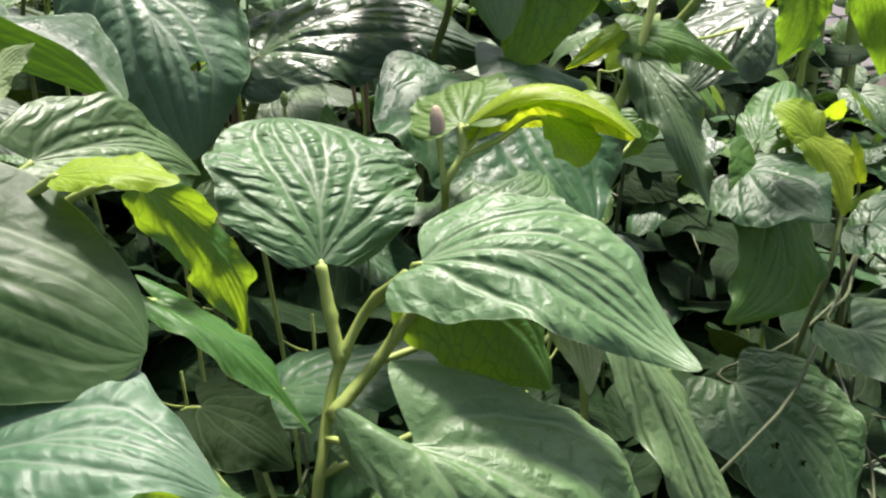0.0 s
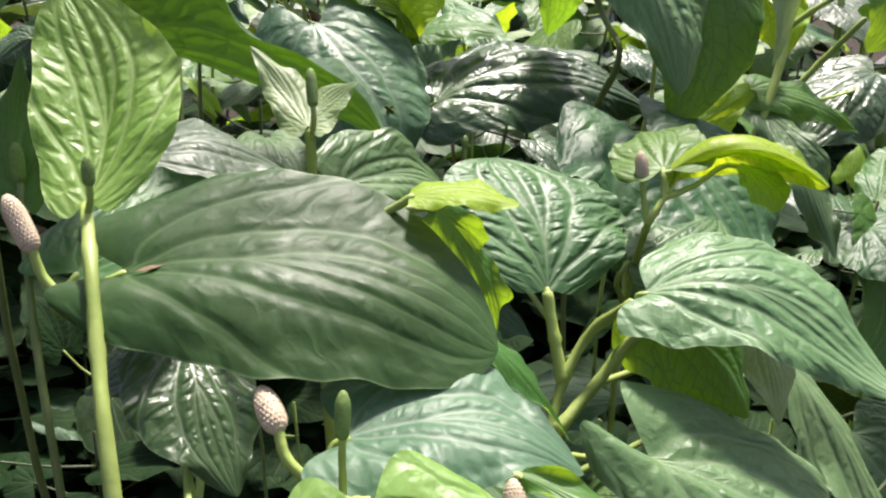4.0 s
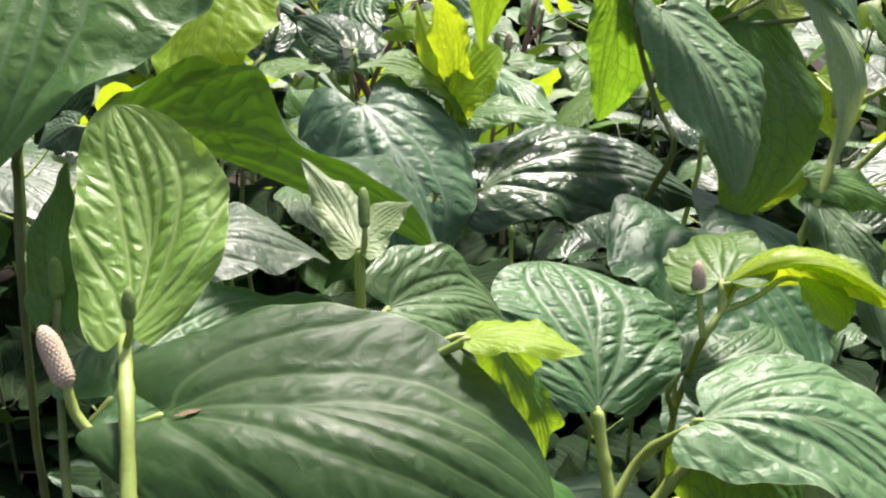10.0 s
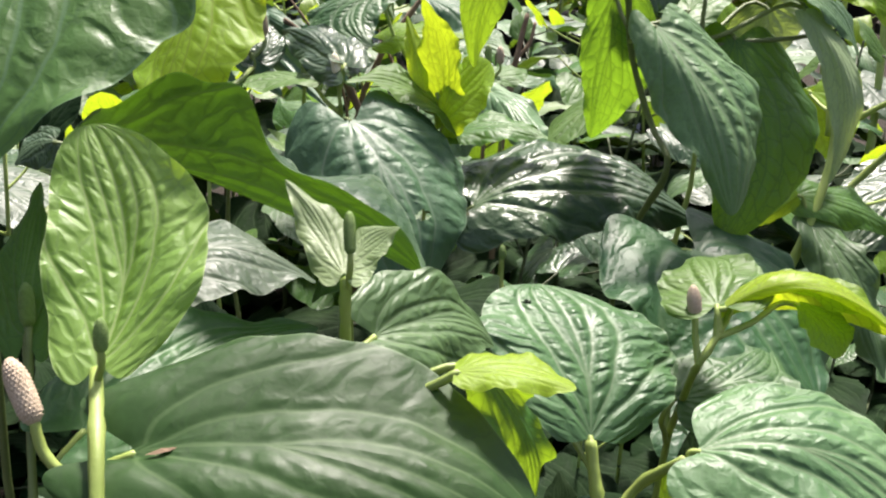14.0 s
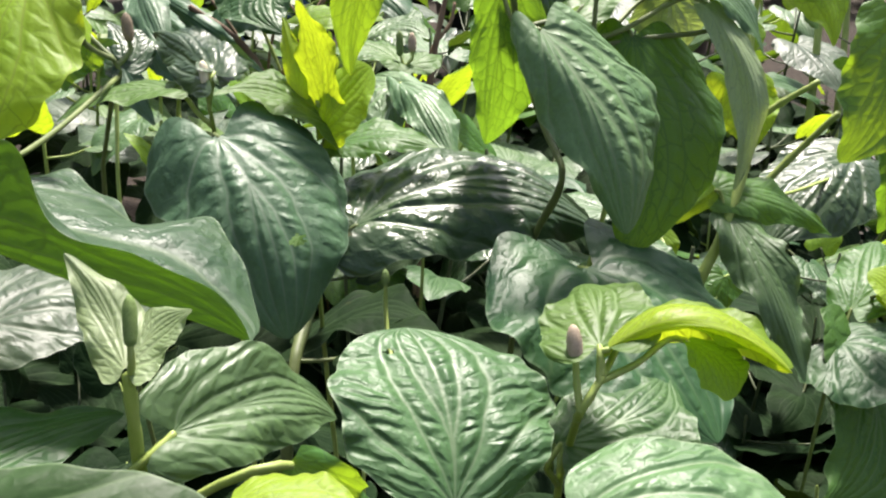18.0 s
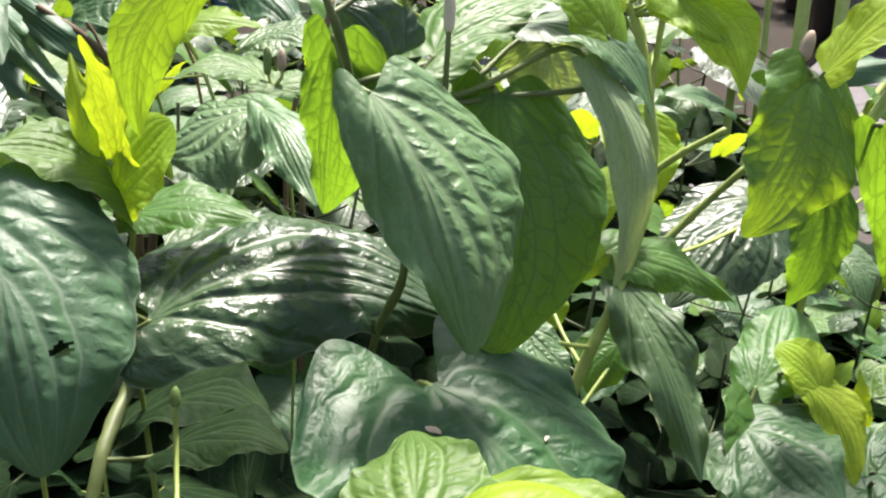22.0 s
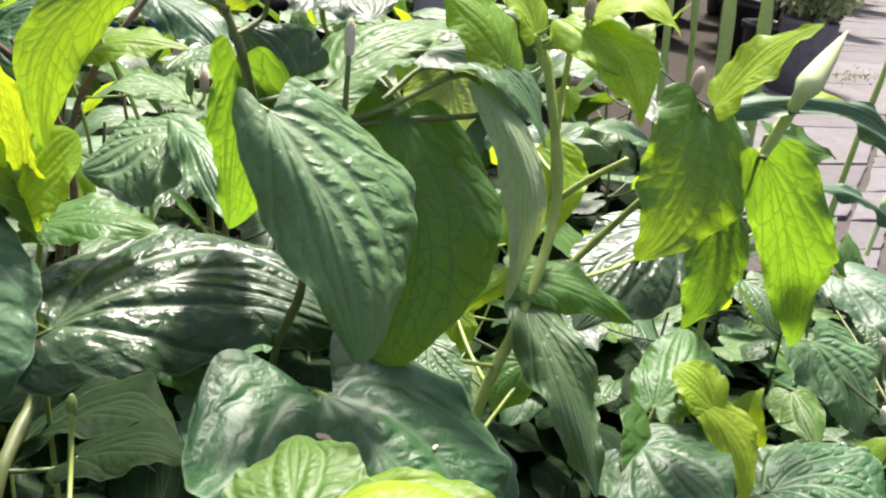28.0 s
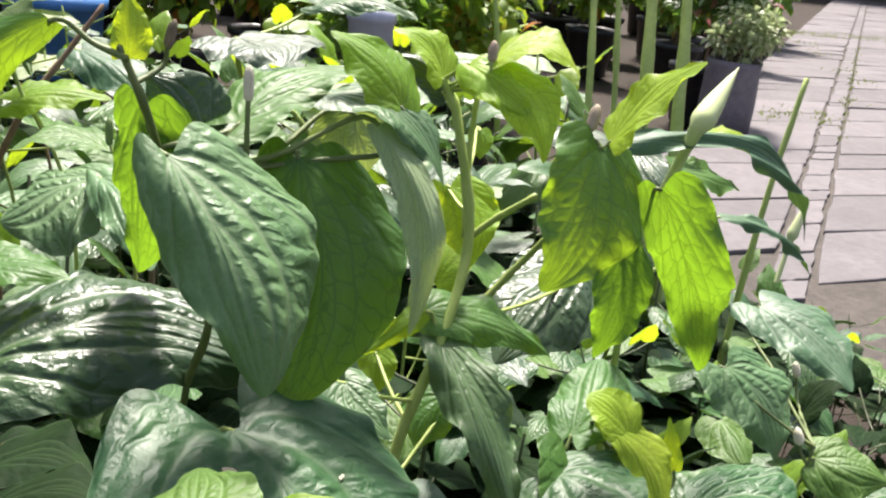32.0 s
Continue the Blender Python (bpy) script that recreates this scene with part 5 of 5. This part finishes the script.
for i in range(9000):
    x, y = _r.uniform(-1.4, 1.9), _r.uniform(-0.35, 2.7)
    rel = Vector((x, y, 0)) - PATH_O
    q, along = rel.dot(PATH_Q), rel.dot(PATH_D)
    if q > (0.95 if along < 0.22 else 0.62 if along < 0.34 else 0.30 if along < 0.50 else 0.16 if along < 0.72 else 0.05 if along < 1.0 else -0.08) or along < -1.75 or x < -0.30 - 0.48 * (y + 0.25) or y > 2.6 - 0.25 * x:
        continue
    gap = 0.074 if edge_at(x, y) else 0.096 if y < 0.85 else 0.120 + 0.03 * (y - 0.85)
    if (x ** 2 + (y + 0.05) ** 2 < 0.13 ** 2) or any((x - a) ** 2 + (y - b) ** 2 < gap * gap for a, b in spots):
        continue
    spots.append((x, y))
used = [False] * len(VARIANTS)
for x, y in spots:
    edge = edge_at(x, y)
    rim = x > 0.55 and y > 1.15
    # near and inner spots mostly take near-black variants as shade between plants
    k = _r.choice([6, 3, 1, 6]) if rim else _r.choice([7, 5, 5, 7]) if y < 0.6 and not edge else _r.choice([7, 3, 5, 7, 5]) if y < 0.95 and not edge else _r.choice([5, 7, 7] if x < 0.42 and y < 1.02 else [6, 6, 5, 3, 7, 7, 5]) if edge else _r.choice([0, 1, 2, 4, 8, 8, 9, 9])
    top = 0.31 + 0.15 * min(1, max(0, y / 0.8)) ** 1.5 + _r.uniform(-.05, .03)
    if y > 0.85:
        top = 0.55 + _r.uniform(-.06, .06) + 0.06 * min(1, y - 0.85)
    if edge:
        top = 0.43 + _r.uniform(-.05, .05) - 0.10 * max(0, x - 0.4)
    if rim:
        top = 0.37 + _r.uniform(-.04, .03)
    sc = top / 0.52
    m = Matrix.Translation((x, y, 0)) @ Matrix.Rotation(_r.uniform(0, 6.28), 4, "Z")
    if used[k]:
        ob = copy_thing(VARIANTS[k], m)
    else:
        ob, used[k] = VARIANTS[k], True
        ob.matrix_basis = m
    ob.scale = (sc, sc, sc)


# a few more plants where the bed bulges towards the path
for x, y, k, top in ((1.00, 1.52, 6, 0.30), (1.07, 1.62, 1, 0.27), (0.93, 1.42, 6, 0.33), (1.02, 1.40, 6, 0.28), (0.96, 1.58, 1, 0.30), (1.10, 1.50, 6, 0.25)):
    ob = copy_thing(VARIANTS[k], Matrix.Translation((x, y, 0)) @ Matrix.Rotation(9 * x + 5 * y, 4, "Z"))
    ob.scale = (top / 0.52,) * 3


# ---- low undergrowth that closes the bed between the taller plants ----
fields, nets = [], []
low_spots = []
for i in range(5000):
    x, y = _r.uniform(-0.9, 1.4), _r.uniform(0.55, 2.2)
    rel = Vector((x, y, 0)) - PATH_O
    q, along = rel.dot(PATH_Q), rel.dot(PATH_D)
    if q > (0.30 if along < 0.45 else 0.0) or q < -0.75 or any((x - a) ** 2 + (y - b) ** 2 < 0.05 ** 2 for a, b in low_spots):
        continue
    low_spots.append((x, y))
    turn = _r.uniform(0, 6.28)
    for i_leaf in range(4):
        turn += 1.6 + _r.uniform(-.4, .4)
        length, droop = _r.uniform(0.06, 0.11), _r.uniform(-0.7, 0.35)
        way = Vector((math.cos(turn) * math.cos(droop), math.sin(turn) * math.cos(droop), math.sin(droop)))
        across = (way.cross(Vector((0, 0, 1))).normalized() + Vector((0, 0, _r.uniform(-.3, .3))))
        across = (across - way * across.dot(way)).normalized()
        f, vein = leaf_field(length, length * 0.40, length * 0.38, _r.uniform(-.25, .2), 0.1, 0.0, 0.03, 0.15, 0.0, 0.0, 0.25, 0.42, 0.0, len(fields), 13, 9, 7)
        fields.append(f @ np.array([across, way, across.cross(way)]) + np.array([x + math.cos(turn) * 0.02, y + math.sin(turn) * 0.02, _r.uniform(0.16, 0.34)]))
        nets.append(vein)
cell = np.arange(13 * 9).reshape(13, 9)
quad = np.stack([cell[:-1, :-1], cell[:-1, 1:], cell[1:, 1:], cell[1:, :-1]], -1).reshape(-1, 4)
me = bpy.data.meshes.new("undergrowth")
me.from_pydata(np.concatenate([f.reshape(-1, 3) for f in fields]).tolist(), [], np.concatenate([quad + n * 117 for n in range(len(fields))]).tolist())
me.shade_smooth()
me.attributes.new("net", "FLOAT_VECTOR", "POINT").data.foreach_set("vector", np.concatenate([v.reshape(-1) for v in nets]).astype(np.float32))
# near-black leaf colour stands for the shade under the plants
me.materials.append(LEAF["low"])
tagged(new("undergrowth", me), "dense near-black betel leaves low in the bed, shade painted in", "foliage", kind="stuff")


# ---- background: pots with shrubs, stalks, drum ----
def lathe(profile, sides=28):
    a = np.linspace(0, 2 * np.pi, sides, endpoint=False)
    p = np.array(profile)
    return np.stack([p[:, :1] * np.cos(a), p[:, :1] * np.sin(a), np.repeat(p[:, 1:], sides, 1)], -1)


def scatter_leaves(seed, count, radius, height, base, size, flat=0.35):
    """Many small bent leaves over an uneven crown, as one field of quads."""
    rng = np.random.RandomState(seed)
    verts, faces = [], []
    lumps = [(rng.uniform(-.6, .6) * radius, rng.uniform(-.6, .6) * radius, base + height * rng.uniform(.3, .85), radius * rng.uniform(.35, .6)) for _ in range(9)]
    for i in range(count):
        cx, cy, cz, cr = lumps[rng.randint(len(lumps))]
        d = rng.randn(3)
        d /= np.linalg.norm(d)
        c = np.array([cx, cy, cz]) + d * cr * rng.uniform(.55, 1.05) * np.array([1, 1, .8])
        y = d + rng.randn(3) * 0.6 + np.array([0, 0, -.1])
        y /= np.linalg.norm(y)
        x = np.cross(y, [0, 0, 1]) + rng.randn(3) * flat
        x -= y * (x @ y)
        x /= np.linalg.norm(x)
        n = np.cross(x, y)
        ln = size * rng.uniform(.6, 1.3)
        w = ln * rng.uniform(.2, .32)
        k = len(verts)
        for s_, wd, up in ((0, 0, 0), (.35, 1, .10), (.70, .75, .09), (1, 0, -.05)):
            if wd == 0:
                verts.append(c + y * ln * s_ + n * ln * up)
            else:
                verts += [c + y * ln * s_ - x * w * wd + n * ln * (up + .05), c + y * ln * s_ + n * ln * up, c + y * ln * s_ + x * w * wd + n * ln * (up + .05)]
        faces += [(k, k + 1, k + 2), (k, k + 2, k + 3), (k + 1, k + 4, k + 5, k + 2), (k + 2, k + 5, k + 6, k + 3), (k + 4, k + 7, k + 5), (k + 5, k + 7, k + 6)]
    me = bpy.data.meshes.new("foliage")
    me.from_pydata([tuple(v) for v in verts], [], faces)
    me.shade_smooth()
    return me


def small_leaf_material(name, a, b, c, glow, t=0.35):
    m, n, l, p = nodes_of(name)
    geo = n.new("ShaderNodeNewGeometry")
    rnd = geo.outputs["Random Per Island"]
    col = mix_colour(n, l, ramp_of(n, l, rnd, 0.0, 0.8), a, b)
    col = mix_colour(n, l, ramp_of(n, l, rnd, 0.86, 0.93), col, c)
    l.new(col, p.inputs["Base Color"])
    p.inputs["Roughness"].default_value = 0.45
    tr = n.new("ShaderNodeBsdfTranslucent")
    tr.inputs[0].default_value = (*glow, 1)
    mx = n.new("ShaderNodeMixShader")
    mx.inputs[0].default_value = t
    l.new(p.outputs[0], mx.inputs[1])
    l.new(tr.outputs[0], mx.inputs[2])
    l.new(mx.outputs[0], n["Material Output"].inputs[0])
    return m


SHRUB = [
    small_leaf_material("shrub_green", (0.06, 0.13, 0.025), (0.15, 0.27, 0.05), (0.20, 0.32, 0.07), (0.25, 0.45, 0.04)),
    small_leaf_material("shrub_croton", (0.08, 0.17, 0.025), (0.20, 0.31, 0.04), (0.45, 0.14, 0.02), (0.35, 0.50, 0.03)),
    small_leaf_material("shrub_cream", (0.22, 0.30, 0.10), (0.46, 0.50, 0.30), (0.60, 0.60, 0.42), (0.5, 0.6, 0.3)),
    small_leaf_material("shrub_dark", (0.04, 0.09, 0.025), (0.09, 0.17, 0.04), (0.25, 0.04, 0.05), (0.15, 0.3, 0.03)),
]
SHRUB_WORDS = ["green leafy shrub in a black plastic pot", "green shrub with orange-tipped leaves in a black pot", "cream variegated shrub in a black plastic pot", "dark leafy shrub with red flecks in a black pot"]


def potted_shrub(kind, seed, h=0.55):
    e = tagged(new("potted_shrub"), SHRUB_WORDS[kind], "plant", "potted shrubs by the path")
    bag = kind == 2
    part("pot", grid_mesh("pot", lathe([(0.02, 0.0), (0.10, 0.0), (0.125, 0.012), (0.130, 0.20), (0.124, 0.36), (0.128, 0.385), (0.118, 0.386), (0.112, 0.34)] if bag else [(0.02, 0.0), (0.115, 0.0), (0.125, 0.01), (0.155, 0.27), (0.170, 0.272), (0.172, 0.30), (0.160, 0.302), (0.150, 0.28), (0.145, 0.25)]), closed=True), POT_GREY if bag else POT, e, "grey plastic grow bag" if bag else "")
    part("potting_soil", grid_mesh("potting_soil", lathe([(0.113, 0.346), (0.07, 0.350), (0.001, 0.352)] if bag else [(0.149, 0.262), (0.10, 0.268), (0.001, 0.270)]), closed=True), SOIL, e)
    for j in range(4):
        rr = random.Random(seed * 7 + j)
        part("branch", tube_mesh("branch", [(0, 0, 0.25), (rr.uniform(-.06, .06), rr.uniform(-.06, .06), 0.25 + h * .4), (rr.uniform(-.17, .17), rr.uniform(-.17, .17), 0.25 + h * .8)], 0.007, 0.003, 6, 4, (), j), TWIG, e)
    part("foliage", scatter_leaves(seed, 900, 0.17 if bag else 0.30, h, 0.36 if bag else 0.27, 0.042 if bag else 0.075), SHRUB[kind], e)
    return e


shrubs = [potted_shrub(0, 21, 0.60), potted_shrub(1, 22, 0.55), potted_shrub(2, 23, 0.30), potted_shrub(3, 24, 0.65), potted_shrub(1, 25, 0.70)]
places = []
for i in range(600):
    along, q = _r.uniform(1.9, 9.5), _r.uniform(-4.2, -0.30)
    x, y, _ = path_point(along, q)
    if y < 2.95 - 0.2 * x or any((x - a) ** 2 + (y - b) ** 2 < 0.36 ** 2 for a, b in places):
        continue
    places.append((x, y))
cream = path_point(3.66, -0.16)
places = [p for p in places if (p[0] - cream[0]) ** 2 + (p[1] - cream[1]) ** 2 > 0.3 ** 2][:64]
shrubs[2].matrix_basis = Matrix.Translation((cream[0], cream[1], -0.015))
first = {0, 1, 3, 4}
for x, y in places:
    k = _r.choice([0, 1, 3, 4, 4])
    m = Matrix.Translation((x, y, -0.02)) @ Matrix.Rotation(_r.uniform(0, 6.28), 4, "Z")
    if k in first:
        first.discard(k)
        shrubs[k].matrix_basis = m
    else:
        copy_thing(shrubs[k], m)

# ---- plastic tubs behind the bed, stand-ins for two unidentified coloured shapes ----
def tub(x, y, h, rad, colour, label):
    ob = new("plastic_tub", grid_mesh("plastic_tub", lathe([(0.001, 0.004), (rad * 0.80, 0.0), (rad * 0.82, 0.004), (rad * 0.97, h * 0.93), (rad * 1.05, h * 0.935), (rad * 1.06, h), (rad * 1.0, h), (rad * 0.96, h * 0.95), (rad * 0.78, 0.02), (0.001, 0.02)], 40), closed=True))
    ob.data.materials.append(plain_material("tub_plastic", colour, tuple(min(1, c * 1.25) for c in colour), 20, 0.35, 0.15, 0.001))
    tagged(ob, label, "tub").matrix_basis = Matrix.Translation((x, y, -0.012))


tub(-0.66, 3.36, 0.52, 0.15, (0.06, 0.20, 0.48), "blue plastic tub behind the bed, stand-in for an unidentified blue shape")
tub(0.30, 3.25, 0.58, 0.075, (0.52, 0.54, 0.66), "pale lilac plastic bucket behind the bed, stand-in for an unidentified shape")

# ---- paved path: slabs in columns along the path, with slanting cross joints ----
path = tagged(new("pavement"), "pale grey stone slab path with mossy joints beside the bed", "pavement", kind="structure")
pv = np.array([[path_point(1.02, -0.25, 0.030), path_point(1.02, 6, 0.030)], [path_point(25, -0.25, 0.030), path_point(25, 6, 0.030)]])
part("joint_bed", grid_mesh("joint_bed", pv), JOINT, path)
_r = random.Random(5)
ROW = Vector((0.965, 0.262, 0))
LEAN_ = ROW.dot(PATH_D) / ROW.dot(PATH_Q)


def slab(a0, a1, q0, q1, tilt):
    """One stone slab between two cross joints and two long joints, its rim chipped and rounded."""
    j = lambda: _r.uniform(-0.006, 0.006)
    quad = [(a0 + q0 * LEAN_, q0), (a0 + q1 * LEAN_, q1), (a1 + q1 * LEAN_, q1), (a1 + q0 * LEAN_, q0)]
    quad = [(a + j(), c + j()) for a, c in quad]
    rim = []
    for k in range(4):
        (a, c), (a_, c_) = quad[k], quad[(k + 1) % 4]
        rim += [(a + (a_ - a) * u + (j() if u else 0), c + (c_ - c) * u + (j() if u else 0)) for u in (0, 0.25, 0.5, 0.75)]
    ma, mc = sum(a for a, _ in rim) / 16, sum(c for _, c in rim) / 16
    rings = []
    for z, grow in ((0.0, 1.0), (0.034, 1.0), (0.041, 0.992), (0.043, 0.965)):
        rings.append([path_point(ma + (a - ma) * grow, mc + (c - mc) * grow, z + tilt[0] * (a - ma) + tilt[1] * (c - mc) if z else 0.0) for a, c in rim])
    verts = [p for ring in rings for p in ring]
    n_r = 16
    faces = [(r * n_r + k, r * n_r + (k + 1) % n_r, (r + 1) * n_r + (k + 1) % n_r, (r + 1) * n_r + k) for r in range(3) for k in range(n_r)]
    faces.append(tuple(range(3 * n_r, 4 * n_r)))
    me = bpy.data.meshes.new("slab")
    me.from_pydata(verts, [], faces)
    part("slab", me, PAVER, path)


COLUMNS = [(-0.30, 0.255), (0.272, 0.365), (0.382, 0.95), (0.965, 1.52), (1.535, 2.10), (2.115, 2.68), (2.695, 3.25)]
for c, (q0, q1) in enumerate(COLUMNS):
    a = 0.6 + (0.0 if c in (0, 2) else _r.uniform(0, 0.3)) - q1 * LEAN_ * (c > 2)
    while a < 22:
        step = _r.choice([0.34, 0.36, 0.36, 0.52, 0.55]) if c != 1 else _r.choice([0.18, 0.30, 0.36])
        if 1.02 < a + q0 * LEAN_ and a + q0 * LEAN_ < 22:
            slab(a, a + step - 0.016, q0, q1, (_r.uniform(-.012, .012), _r.uniform(-.012, .012)))
        a += step

# ---- grass in the joints ----
rng = np.random.RandomState(8)
gv, gf = [], []
tufts = [(4.34, 0.01, 0.10, 90), (4.53, 0.08, 0.10, 90), (4.48, 0.25, 0.06, 60), (4.76, 0.24, 0.05, 40), (5.45, 0.40, 0.12, 110), (6.64, 0.45, 0.12, 90), (7.3, 0.30, 0.15, 80), (8.4, 0.1, 0.2, 120), (9.3, -0.1, 0.25, 160)]
tufts += [(10.4 + 0.15 * i + 1.0 * (i % 3) * 0.1, -0.5 + 0.14 * i, 0.22, 150) for i in range(20)]
tufts += [(a, 0.374, 0.03, 14) for a in np.arange(4.0, 10.0, 0.31)]
for a0, q0, rad, count in tufts:
    for _ in range(count):
        x, y, _z = path_point(a0 + rng.randn() * rad, q0 + rng.randn() * rad * 0.5)
        ang, h, w = rng.uniform(0, 6.28), rng.uniform(0.006, 0.028), rng.uniform(0.0012, 0.0028)
        lean_x, lean_y = rng.randn() * 0.5 * h, rng.randn() * 0.5 * h
        k = len(gv)
        gv += [(x - w * math.cos(ang), y - w * math.sin(ang), 0.026), (x + w * math.cos(ang), y + w * math.sin(ang), 0.026), (x + lean_x * .4 + w * .7 * math.cos(ang), y + lean_y * .4 + w * .7 * math.sin(ang), 0.035 + h * .6), (x + lean_x, y + lean_y, 0.035 + h)]
        gf += [(k, k + 1, k + 2), (k, k + 2, k + 3)]
me = bpy.data.meshes.new("grass_tufts")
me.from_pydata(gv, [], gf)
me.materials.append(small_leaf_material("grass_blades", (0.10, 0.13, 0.03), (0.18, 0.22, 0.06), (0.24, 0.24, 0.10), (0.20, 0.28, 0.04)))
tagged(new("grass_tufts", me), "short green grass growing in the slab joints", "grass", kind="stuff")
